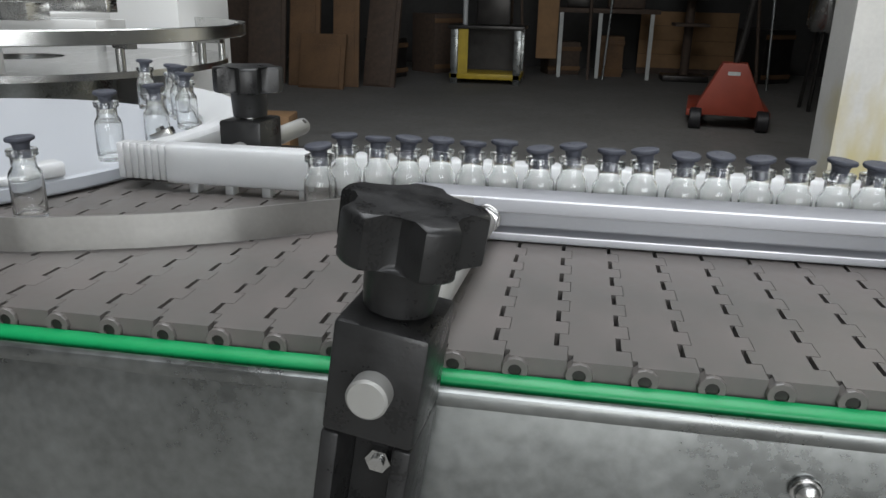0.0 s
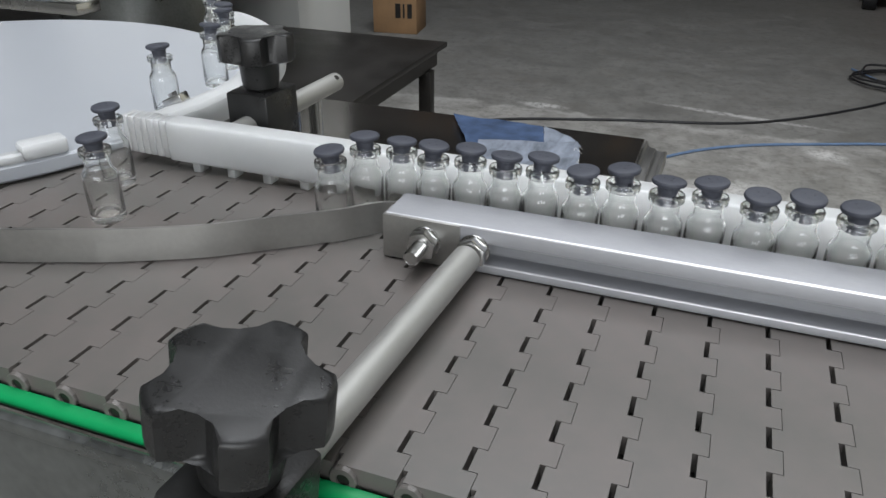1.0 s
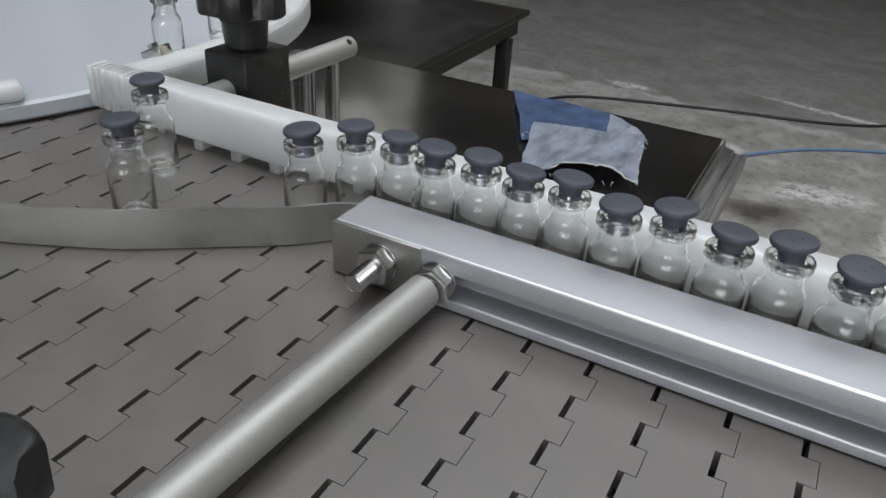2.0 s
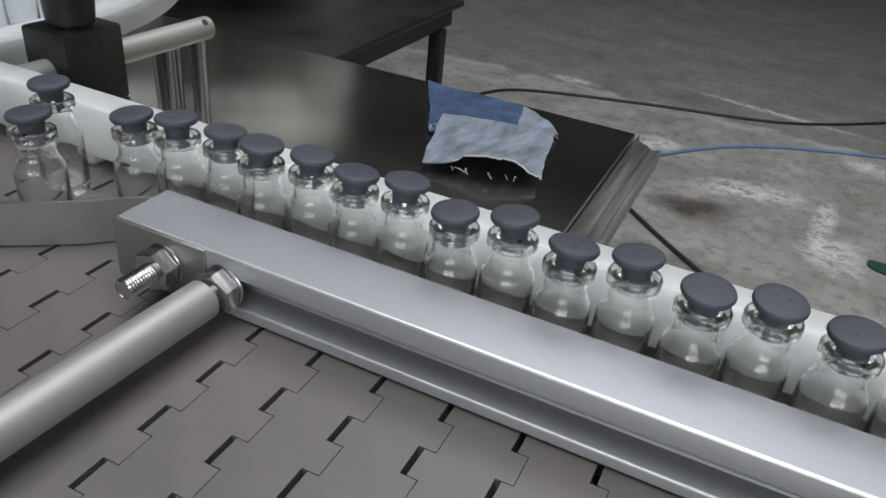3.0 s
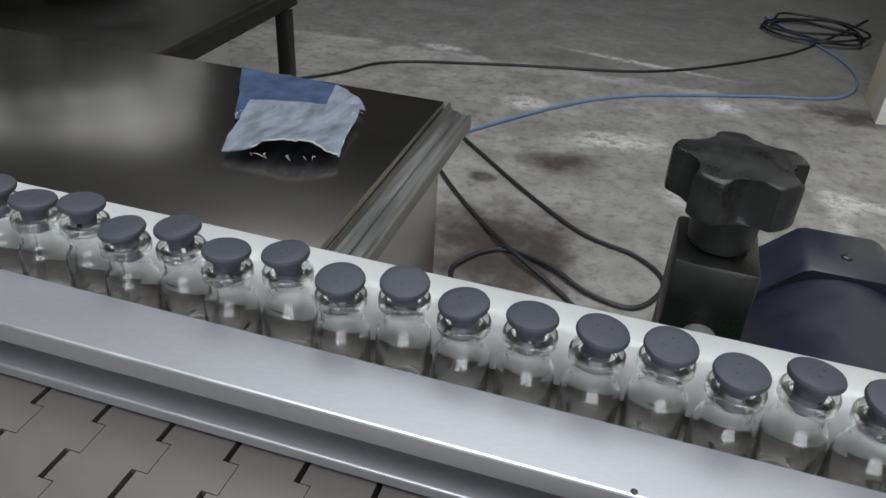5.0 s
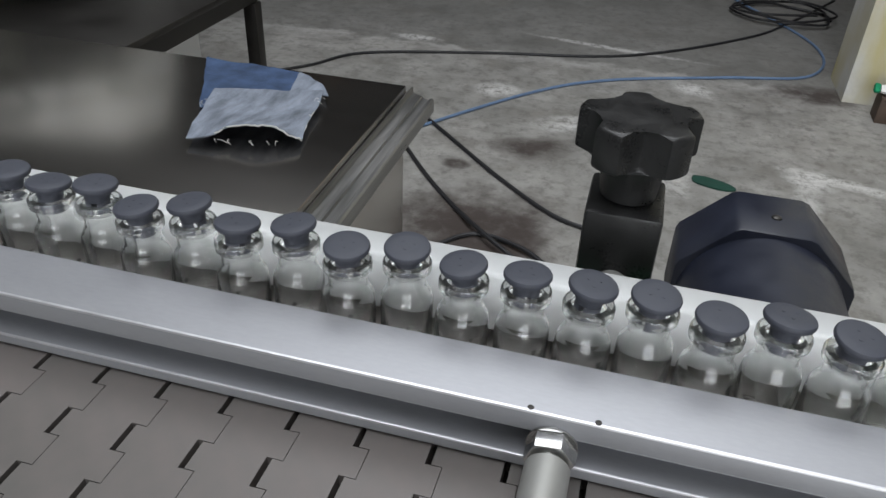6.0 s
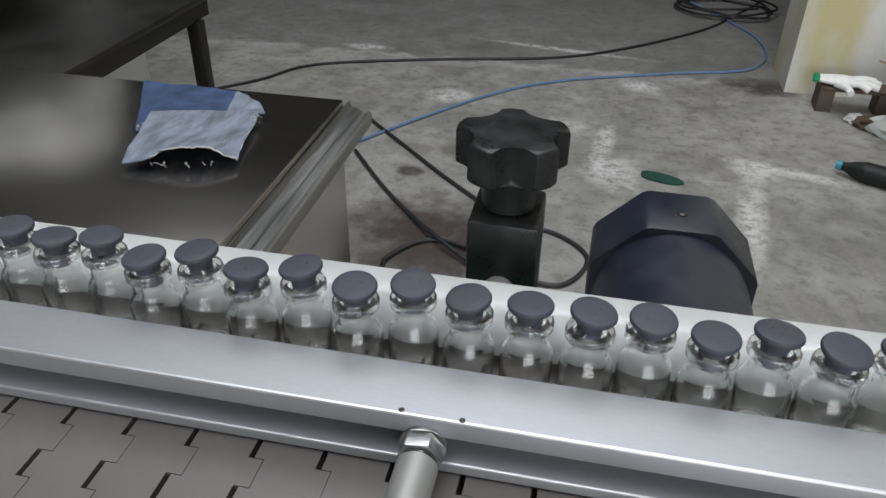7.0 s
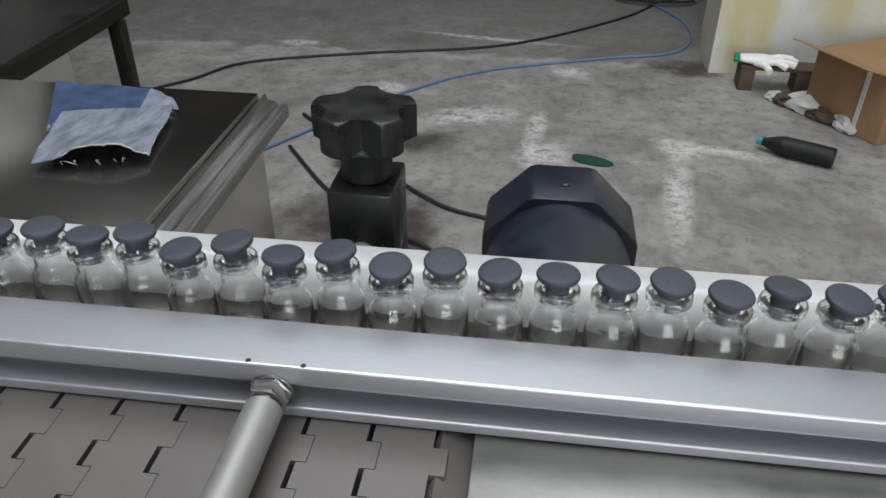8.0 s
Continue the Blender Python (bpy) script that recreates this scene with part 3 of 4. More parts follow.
def vial(rows, tilt, lift, spin):
    t = thing("vial", pose(*rows[0][1]), "clear glass vial with a raised grey rubber stopper", "vial", "vials on the line")
    g = new("bottle", BOTTLE)
    g.parent = t
    g.visible_shadow = False
    s = new("stopper", STOPPER)
    s.parent = t
    s.matrix_basis = pose(0, 0, PIVOT + lift, tilt[0], tilt[1], spin)
    s["label"] = "grey rubber stopper"
    vial_tracks.append((t, rows))
    return t


# how far the queue in the lane has crept along, in metres, by time
QUEUE = [(0, 0.0), (0.5, 0.0102), (1.0, 0.0198), (1.75, 0.031), (2.3, 0.0378), (2.5, 0.0402), (3.0, 0.0472), (3.5, 0.0545), (4.0, 0.062), (4.5, 0.0715), (4.7, 0.0745),
         (5.2, 0.085), (5.8, 0.1050), (6.0, 0.1130), (6.5, 0.1390), (7.0, 0.1665), (7.5, 0.2000), (8.0, 0.2490)]
# offsets along and across the lane of the vials round the one that is 0.180 m down the rail at the start
LANE = {-10: (-0.233, 0.0435), -9: (-0.210, 0.0480), -8: (-0.187, 0.0430), -7: (-0.165, 0.0485), -6: (-0.142, 0.0455), -5: (-0.1205, 0.0490), -4: (-0.0950, 0.0415), -3: (-0.0730, 0.0472),
        -2: (-0.0482, 0.0405), -1: (-0.0255, 0.0468), 0: (-0.0002, 0.0402), 1: (0.0225, 0.0472), 2: (0.0472, 0.0422), 3: (0.0715, 0.0432), 4: (0.0956, 0.0418), 5: (0.119, 0.0460), 6: (0.142, 0.0400),
        7: (0.1655, 0.0465), 8: (0.188, 0.0420)}
for k in range(9, 30):
    LANE[k] = (LANE[k - 1][0] + 0.0232, (0.0402 if k % 2 == 0 else 0.0458) + 0.0008 * math.sin(k * 2.3))
rnd = random.Random(5)


def stopper_fit():
    return ((rnd.uniform(-6, 6), rnd.uniform(-6, 6)), rnd.uniform(-0.0012, 0.0012), rnd.uniform(0, 180))


for k in sorted(LANE):
    vial([(t, (0.180 + LANE[k][0] + d, LANE[k][1] - 0.0008, BELT_Z, 0, 0, 37 * k)) for t, d in QUEUE], *stopper_fit())

# those that come off the turntable and join the queue
joining = 0.180 + LANE[-10][0]
ENTRY = [(0, -0.060, 0.007), (0.5, -0.050, 0.0115), (1.0, -0.0435, 0.016), (1.75, -0.0395, 0.024), (2.3, -0.037, 0.0300), (2.5, -0.0335, 0.0335), (3.0, -0.0255, 0.037), (3.5, -0.018, 0.0385)]
tail = [(t, joining - 0.0200 + d, 0.0385) for t, d in QUEUE if t > 3.5]
vial([(t, (x, y, BELT_Z, 0, 0, 10)) for t, x, y in ENTRY + tail], *stopper_fit())
FIRST = [(0, -0.255, -0.027), (0.5, -0.222, -0.023), (1.0, -0.189, -0.020), (1.75, -0.134, -0.018), (2.3, -0.096, -0.0165), (2.5, -0.082, -0.0155), (3.0, -0.057, 0.010), (3.5, -0.0385, 0.030)]
tail = [(t, joining - 0.0425 + d, 0.041) for t, d in QUEUE if t > 3.5]
vial([(t, (x, y, BELT_Z, 0, 0, 50)) for t, x, y in FIRST + tail], *stopper_fit())
SECOND = [(0, -0.272, 0.098), (0.5, -0.258, 0.028), (1.0, -0.223, 0.030), (1.75, -0.168, 0.031), (2.3, -0.129, 0.032), (2.5, -0.114, 0.032), (3.0, -0.080, 0.040), (3.5, -0.0605, 0.0455)]
tail = [(t, joining - 0.0645 + d, 0.0465) for t, d in QUEUE if t > 3.5]
vial([(t, (x, y, BELT_Z + (0.0147 if t == 0 else 0.0), 0, 0, 80)) for t, x, y in SECOND + tail], *stopper_fit())
DISC_TOP = 0.9145
TC, TR = (-0.52, 0.145), 0.272
for stops in ([(0, 2), (0.5, -3.0), (1.0, -2.0), (2.5, 3.5), (8, 18.0)], [(0, 26), (0.5, 17), (8, 16.8)], [(0, 40), (0.5, 31), (8, 31)], [(0, 46), (0.5, 38), (8, 38)], [(0, 62), (0.5, 53), (8, 53)]):
    stops = [(t, TC[0] + 0.259 * math.cos(radians(a)), TC[1] + 0.259 * math.sin(radians(a))) for t, a in stops]
    vial([(t, (x, y, DISC_TOP, 0, 0, 20)) for t, x, y in stops], *stopper_fit())

# ---------------------------------------------------------------- turntable and filling machine
turntable = thing("turntable", pose(TC[0], TC[1], 0), "round satin white turntable with a raised white rim", "turntable")
bm = bmesh.new()
lathe(bm, [(0, 0.9020), (TR - 0.002, 0.9020), (TR, 0.9040), (TR, 0.9125), (TR - 0.002, DISC_TOP), (0, DISC_TOP)], 128)
part("disc", bm, DISC, turntable, "satin white disc")
bm = bmesh.new()
a0, a1, n = math.radians(-12.6), math.radians(64), 60
sect = [(TR + 0.002, 0.9155), (TR + 0.002, 0.9225), (TR + 0.005, 0.9250), (TR + 0.020, 0.9345), (TR + 0.034, 0.9378), (TR + 0.040, 0.9368), (TR + 0.043, 0.9330), (TR + 0.043, 0.9155)]
prev = None
for i in range(n + 1):
    a = a0 + (a1 - a0) * i / n
    ring = [bm.verts.new((r * math.cos(a), r * math.sin(a), z)) for r, z in sect]
    if prev:
        for k in range(len(sect)):
            bm.faces.new((prev[k], prev[(k + 1) % len(sect)], ring[(k + 1) % len(sect)], ring[k]))
    else:
        bm.faces.new(ring)
    prev = ring
bm.faces.new(prev[::-1])
part("rim", bm, WHITE, turntable, "raised white plastic rim")
bm = bmesh.new()
cyl(bm, 0.05, 0.7095, 0.902, 48, m=pose(0.0, 0.13, 0))
cyl(bm, 0.09, 0.7092, 0.722, 48, m=pose(0.0, 0.13, 0))
part("pedestal", bm, STEEL, turntable)
bm = bmesh.new()
prev = None
for i in range(41):
    a = math.radians(-100 + 70 * i / 40)
    ring = [bm.verts.new((r * math.cos(a), r * math.sin(a), z)) for r, z in ((TR - 0.010, DISC_TOP + 0.0004), (TR - 0.010, 0.9200), (TR - 0.0085, 0.9215), (TR - 0.002, 0.9215), (TR - 0.0005, 0.9200), (TR - 0.0005, DISC_TOP + 0.0004))]
    if prev:
        for k in range(6):
            bm.faces.new((prev[k], prev[(k + 1) % 6], ring[(k + 1) % 6], ring[k]))
    else:
        bm.faces.new(ring)
    prev = ring
bm.faces.new(prev[::-1])
part("front_fence", bm, WHITE, turntable, "low white plastic fence on the disc's edge")
part("fence_block", box(-0.016, 0.016, -0.008, 0.009, DISC_TOP + 0.0004, 0.9270, 0.003), WHITE, turntable, "white end block", pose((TR - 0.007) * math.cos(math.radians(-27)), (TR - 0.007) * math.sin(math.radians(-27)), 0, 0, 0, 63))
bm = box(-0.009, 0.009, -0.006, 0.006, 0, 0.008, 0.001)
cyl(bm, 0.004, 0.008, 0.011, 6)
part("rim_clip", bm, STEEL, turntable, "small steel clip", pose(0.288, -0.030, 0.9315, 0, -24, 6))

# ---------------------------------------------------------------- beside the line
CAB_TOP = 0.709
cabinet = thing("steel_cabinet", pose(0, 0, 0), "dark brushed stainless steel cabinet with a stepped edge", "cabinet")
bm = bmesh.new()
add_box(bm, -0.80, 0.0735, 0.20, 0.808, 0.6862, CAB_TOP, 0.0016)
part("top", bm, SHEET, cabinet, "dark mirror-like brushed top")
bm = bmesh.new()
sect = [(0.0742, 0.6990), (0.0758, 0.6990), (0.0772, 0.6905), (0.0830, 0.6875), (0.0900, 0.6868), (0.0912, 0.6835), (0.1010, 0.6815), (0.1030, 0.6838), (0.1068, 0.6842), (0.1092, 0.6820), (0.1092, 0.664), (0.0742, 0.664)]
prism(bm, sect, 0.20, 0.832, m=Matrix(((1, 0, 0, 0), (0, 0, 1, 0), (0, 1, 0, 0), (0, 0, 0, 1))))
part("edge_step", bm, EDGE, cabinet, "lighter stepped steel edge")
part("back_step", box(-0.80, 0.0740, 0.8085, 0.832, 0.664, 0.6855, 0.002), EDGE, cabinet)
part("body", box(-0.78, 0.073, 0.22, 0.80, 0.08, 0.6635, 0.003), SHEET, cabinet)
for x in (-0.72, 0.0):
    for y in (0.27, 0.75):
        bm = bmesh.new()
        cyl(bm, 0.02, 0, 0.08, 16)
        part("foot", bm, STEEL, cabinet, m=pose(x, y, 0))

# chrome posts under the clamp behind the lane
for x, y, r in ((-0.200, 0.272, 0.0065), (-0.224, 0.262, 0.011)):
    bm = bmesh.new()
    cyl(bm, r, CAB_TOP, 0.902, 20, 0.001)
    cyl(bm, r * 1.7, CAB_TOP, CAB_TOP + 0.012, 20, 0.001)
    solid("chrome_post", bm, STEEL, pose(x, y, 0), "short chrome post standing on the steel cabinet", "post")


def cloth(name, corners, mat, label, z0, ruffle, seed, nx=36, ny=24, lift=0.0):
    """A scrap of cloth with ragged edges and shallow folds; its corners are given on the table."""
    bm = bmesh.new()
    a, b_, c, d = [Vector((x, y, 0)) for x, y in corners]
    grid = []
    for j in range(ny + 1):
        row = []
        for i in range(nx + 1):
            u, v = i / nx, j / ny
            p = a.lerp(b_, u).lerp(d.lerp(c, u), v)
            e = max(abs(2 * u - 1), abs(2 * v - 1))
            n3 = noise.noise(Vector((p.x * 9 + seed, p.y * 9, seed)))
            p += Vector((noise.noise(Vector((p.x * 40, p.y * 40, seed))), noise.noise(Vector((p.x * 40, p.y * 40, seed + 9))), 0)) * 0.0035 * e ** 6
            p.z = z0 + ruffle * (0.5 + n3) + 0.006 * ruffle / 0.01 * max(0, noise.noise(Vector((u * 5, 3.1, seed)))) * max(0, 1 - v * 3)
            p.z += lift * max(0, 1 - v * 2.6) ** 1.5 * max(0, math.sin(math.pi * min(1, max(0, (u - 0.28) / 0.72))))
            p.x, p.y = p.x - (0.35 * lift if v < 0.05 and 0.3 < u < 0.42 else 0), p.y + lift * 0.5 * max(0, 1 - v * 4) * (1 if u > 0.36 else 0)
            row.append(bm.verts.new(p))
        grid.append(row)
    for j in range(ny):
        for i in range(nx):
            bm.faces.new((grid[j][i], grid[j][i + 1], grid[j + 1][i + 1], grid[j + 1][i]))
    bmesh.ops.recalc_face_normals(bm, faces=bm.faces)
    if sum(f.normal.z for f in bm.faces) < 0:
        bmesh.ops.reverse_faces(bm, faces=bm.faces)
    r = bmesh.ops.extrude_face_region(bm, geom=list(bm.faces))
    bmesh.ops.translate(bm, vec=(0, 0, 0.0016), verts=[v for v in r["geom"] if isinstance(v, bmesh.types.BMVert)])
    rim = ([v.co.copy() for v in grid[0]], [row[-1].co.copy() for row in grid])
    t = thing(name, pose(0, 0, 0), label, "cloth scrap", "rags on the cabinet")
    part("fabric", bm, mat, t)
    return t, rim


blue, blue_edge = cloth("denim_rag", [(-0.153, 0.628), (-0.050, 0.690), (-0.086, 0.790), (-0.240, 0.797)], DENIM_BLUE, "dark blue denim rag lying under a paler one", CAB_TOP + 0.001, 0.006, 3.0)
pale, pale_edge = cloth("denim_rag", [(-0.114, 0.528), (0.018, 0.560), (-0.013, 0.714), (-0.158, 0.674)], DENIM_PALE, "pale washed denim rag with frayed edges on the cabinet", CAB_TOP + 0.008, 0.008, 8.0, lift=0.013)
under, _ = cloth("denim_rag", [(-0.065, 0.715), (-0.008, 0.716), (-0.034, 0.755), (-0.084, 0.788)], DENIM_PALE, "pale denim corner sticking out under the rags", CAB_TOP + 0.005, 0.003, 5.0, 8, 6)
rr = random.Random(11)


def frays(parent, p, q, count, z):
    for _ in range(count):
        u = rr.random()
        x, y = p[0] + (q[0] - p[0]) * u, p[1] + (q[1] - p[1]) * u
        a = rr.uniform(-2.6, -0.5)
        ln = rr.uniform(0.004, 0.012)
        bm = bmesh.new()
        tube(bm, [(x, y, z), (x + 0.5 * ln * math.cos(a), y + 0.5 * ln * math.sin(a), z + 0.002), (x + ln * math.cos(a + 0.6), y + ln * math.sin(a + 0.6), z - 0.002)], 0.0003, 4, 2)
        part("loose_thread", bm, FRAY, parent)


def frayed_edge(parent, line, r, seed):
    """A white, uneven line of bared threads along a torn edge."""
    jig = random.Random(seed)
    bm = bmesh.new()
    tube(bm, [(p.x + jig.uniform(-r, r), p.y + jig.uniform(-1.3 * r, 0.6 * r), p.z + 0.0008 + jig.uniform(-r, r)) for p in line], r, 5, 2)
    part("frayed_edge", bm, FRAY, parent, "white frayed edge")


frayed_edge(pale, pale_edge[0][11:], 0.0011, 3)
frayed_edge(pale, pale_edge[1][2:16:2], 0.0005, 4)
frayed_edge(blue, blue_edge[1][3:], 0.0008, 5)
frays(pale, (-0.08, 0.536), (0.014, 0.560), 9, CAB_TOP + 0.011)
frays(blue, (-0.153, 0.628), (-0.16, 0.65), 5, CAB_TOP + 0.006)
frays(pale, (-0.013, 0.71), (0.0, 0.63), 4, CAB_TOP + 0.014)

# gear motor lying along y with its fan cowl behind
MX, MZ, MR = 0.5155, 0.7535, 0.0640
motor = thing("motor", pose(MX, 0, MZ), "matt navy-black electric motor with a faceted fan cowl", "motor")
bm = bmesh.new()
cyl(bm, MR, 0.135, 0.36, 56, 0.002, m=ALONG_Y)
part("housing", bm, MOTOR, motor)
oct_pts = [(0.0735 * math.cos(a), 0.0735 * math.sin(a)) for a in (math.pi / 4 * k + math.pi / 8 for k in range(8))]
bm = bmesh.new()
outer = []
for k in range(8):
    x, y = oct_pts[k]
    x2, y2 = oct_pts[(k + 1) % 8]
    for s in (0.06, 0.94):
        outer.append((x + (x2 - x) * s, y + (y2 - y) * s))
prism(bm, outer, 0.345, 0.410, 0.002, m=ALONG_Y)
part("fan_cowl", bm, MOTOR, motor, "faceted black fan cowl")
bm = bmesh.new()
lathe(bm, [(0, 0.0022), (0.002, 0.002), (0.0038, 0.0012), (0.0042, 0), (0, 0)], 16)
part("screw", bm, DARKSTEEL, motor, m=pose(0.0015, 0.372, 0.0678))
part("bracket", box(-0.05, 0.05, 0.16, 0.33, -MZ, -MR + 0.006, 0.002), DARKSTEEL, motor, "dark steel foot under the motor")

# dark steel table behind the cabinet
table = thing("steel_table", pose(0, 0, 0), "dark steel worktable with an open frame", "table")
part("top", box(-2.3, -0.597, 1.00, 1.742, 0.585, 0.60, 0.002), DARKSTEEL, table)
part("apron", box(-2.28, -0.62, 1.02, 1.04, 0.44, 0.5845), DARKSTEEL, table)
part("apron", box(-0.640, -0.62, 1.042, 1.72, 0.535, 0.5845), DARKSTEEL, table)
for x, y in ((-0.628, 1.655), (-2.25, 1.655), (-0.652, 1.08), (-2.25, 1.08)):
    part("leg", box(x - 0.018, x + 0.018, y - 0.018, y + 0.018, 0, 0.5845 if y < 1.5 else 0.5345, 0.002), DARKSTEEL, table)
part("side_box", box(-2.2, -0.92, 1.08, 1.62, 0.02, 0.58, 0.004), SHEET, table, "dull steel box in the frame")

# filling machine standing on the table behind the turntable
machine = thing("filling_machine", pose(-1.33, 1.36, 0), "white and stainless filling machine behind the turntable", "machine")
part("white_column", box(-0.02, 0.235, 0.40, 0.75, 0.0, 1.55, 0.006), MACHINE_WHITE, machine, "white painted machine column")
part("white_column", box(-0.75, -0.05, 0.40, 0.75, 0.0, 1.55, 0.006), MACHINE_WHITE, machine, "white painted machine column")
bm = bmesh.new()
lathe(bm, [(0.552, 0.936), (0.570, 0.936), (0.572, 0.938), (0.572, 0.966), (0.570, 0.968), (0.552, 0.968), (0.552, 0.936)], 80)
part("guard_ring", bm, STEEL, machine, "polished steel guard ring")
bm = bmesh.new()
lathe(bm, [(0.10, 0.860), (0.52, 0.860), (0.52, 0.875), (0.10, 0.875), (0.10, 0.860)], 64)
part("star_wheel", bm, STEEL, machine)
bm = bmesh.new()
cyl(bm, 0.22, 0.6002, 0.860, 40)
part("hub", bm, PANEL, machine)
for k in range(10):
    a = -2.6 + 0.52 * k
    bm = bmesh.new()
    cyl(bm, 0.010, 0.8752, 0.925, 12, 0.001)
    part("ring_post", bm, STEEL, machine, m=pose(0.505 * math.cos(a), 0.505 * math.sin(a), 0))
    part("ring_bracket", box(0, 0.064, -0.012, 0.012, 0.9252, 0.935), STEEL, machine, m=pose(0.495 * math.cos(a), 0.495 * math.sin(a), 0, 0, 0, math.degrees(a)))
part("bracket_plate", box(0.05, 0.36, -0.43, -0.36, 0.985, 1.02, 0.002), STEEL, machine)
part("bracket_plate", box(0.18, 0.44, -0.33, -0.22, 0.955, 0.985, 0.002), MACHINE_WHITE, machine, "white plastic plate")
part("lower_plate", box(-0.30, 0.30, -0.60, -0.50, 0.835, 0.86, 0.002), STEEL, machine)
part("sensor_block", box(0.22, 0.27, -0.44, -0.40, 0.876, 0.955, 0.004), MACHINE_WHITE, machine, "small white sensor block")
for x in (0.00, 0.10, 0.16):
    bm = bmesh.new()
    cyl(bm, 0.009, 0.876, 1.10, 16, 0.001)
    cyl(bm, 0.024, 1.005, 1.018, 16, 0.001)
    cyl(bm, 0.018, 0.93, 0.95, 6, 0.001)
    part("pin", bm, STEEL, machine, m=pose(x, -0.44, 0))
for k in range(3):
    bm = bmesh.new()
    tube(bm, [(-0.05 + 0.03 * k, -0.50, 1.35), (0.03 + 0.03 * k, -0.56, 1.10), (0.11 + 0.025 * k, -0.61, 0.98), (0.15 + 0.012 * k, -0.60, 0.876)], 0.007, 8, 8)
    part("white_tube", bm, WHITE, machine, "milky plastic tube")
bm = bmesh.new()
cyl(bm, 0.014, 1.035, 1.10, 16, 0.002)
part("blue_fitting", bm, BLUE_HOSE, machine, "blue air fitting", pose(0.10, -0.44, 0))
part("cross_bar", box(-0.35, 0.45, -0.30, -0.26, 1.0, 1.03, 0.002), STEEL, machine)
part("tube_block", box(0.12, 0.22, -0.62, -0.56, 0.861, 0.93, 0.004), MACHINE_WHITE, machine, "white tube block")
part("lower_plate", box(-0.30, 0.42, -0.66, -0.602, 0.840, 0.8605, 0.002), STEEL, machine)
part("guide_arc", box(-0.25, 0.10, -0.50, -0.46, 0.8755, 0.915, 0.003), MACHINE_WHITE, machine, "white plastic guide")
part("upper_plate", box(-0.30, 0.20, -0.20, 0.10, 0.97, 0.99, 0.003), MACHINE_WHITE, machine, "white plate over the turret")

# ---------------------------------------------------------------- things on the floor
def cable(name, pts, r, mat, label, category):
    bm = bmesh.new()
    tube(bm, [(x, y, r + 0.0005 + z) for x, y, z in pts], r, 8, 8)
    return solid(name, bm, mat, Matrix(), label, category)


cable("power_cable", [(-1.25, 2.25, 0), (-0.927, 2.573, 0), (-0.752, 2.818, 0), (-0.259, 3.011, 0), (0.346, 3.211, 0), (0.889, 3.701, 0), (1.161, 4.139, 0), (1.4, 4.6, 0)], 0.0060, CABLE,
      "black power cable lying across the concrete floor", "cable")
cable("air_hose", [(-0.60, 1.70, 0), (-0.395, 2.036, 0), (-0.001, 2.607, 0), (0.294, 2.872, 0), (0.75, 3.076, 0), (1.12, 3.245, 0), (1.18, 3.7, 0), (0.85, 4.4, 0)], 0.0060, BLUE_HOSE,
      "pale blue air hose lying on the floor", "hose")
cable("motor_cable", [(-0.36, 2.31, 0), (-0.191, 2.13, 0), (0.036, 1.889, 0), (0.235, 1.712, 0), (0.396, 1.645, 0), (0.476, 1.541, 0), (0.417, 1.408, 0), (0.292, 1.423, 0.004), (0.177, 1.506, 0.006),
                      (0.047, 1.545, 0), (-0.039, 1.454, 0), (-0.044, 1.36, 0), (0.08, 1.12, 0), (0.30, 0.92, 0)], 0.0065, CABLE, "black motor cable looped on the floor", "cable")
cable("motor_cable", [(-0.33, 2.04, 0), (-0.181, 1.829, 0), (-0.049, 1.669, 0.0), (0.066, 1.529, 0.018), (0.25, 1.38, 0.0), (0.36, 1.24, 0), (0.46, 0.98, 0), (0.50, 0.75, 0)], 0.0065, CABLE,
      "black motor cable crossing the looped one", "cable")
coil = []
for k in range(30):
    a = k * 0.62
    coil.append((1.08 + (0.24 + 0.03 * math.sin(k * 1.7)) * math.cos(a), 4.15 + (0.20 + 0.03 * math.cos(k * 2.1)) * math.sin(a), 0.004 * k * 0.5))
cable("cable_coil", coil, 0.006, CABLE, "black cable coiled in a heap on the floor", "cable")

bm = bmesh.new()
prism(bm, [(0.070 * math.cos(a) * (1 + 0.10 * math.sin(3 * a + 1)), 0.033 * math.sin(a) * (1 + 0.1 * math.cos(2 * a))) for a in (2 * math.pi * k / 28 for k in range(28))], 0, 0.006, 0.002)
solid("scouring_pad", bm, DARKGREEN, pose(0.683, 2.080, 0.0005, 0, 0, -19), "dark green scouring pad lying on the concrete", "scouring pad")

bottle = thing("drink_bottle", pose(1.249, 2.250, 0.034, 0, 90, -27), "black plastic drink bottle with teal cap lying on its side", "bottle")
bm = bmesh.new()
prof = [(0, 0.012), (0.014, 0.012), (0.015, 0.022), (0.024, 0.045), (0.0325, 0.075)]
z = 0.075
while z < 0.215:
    prof += [(0.0335, z + 0.004), (0.0335, z + 0.014), (0.0329, z + 0.018), (0.0335, z + 0.022)]
    z += 0.024
prof += [(0.0335, 0.232), (0.030, 0.240), (0, 0.236)]
lathe(bm, prof, 28)
part("bottle_body", bm, PET, bottle)
bm = bmesh.new()
cyl(bm, 0.0155, -0.006, 0.0118, 20, 0.001)
part("cap", bm, TEAL, bottle, "teal screw cap")

bm = bmesh.new()
add_box(bm, 0, 0.30, 0, 0.10, 0.085, 0.098, 0.002)
add_box(bm, 0, 0.055, 0.0, 0.10, 0, 0.085, 0.002)
add_box(bm, 0.21, 0.27, 0.0, 0.10, 0, 0.085, 0.002)
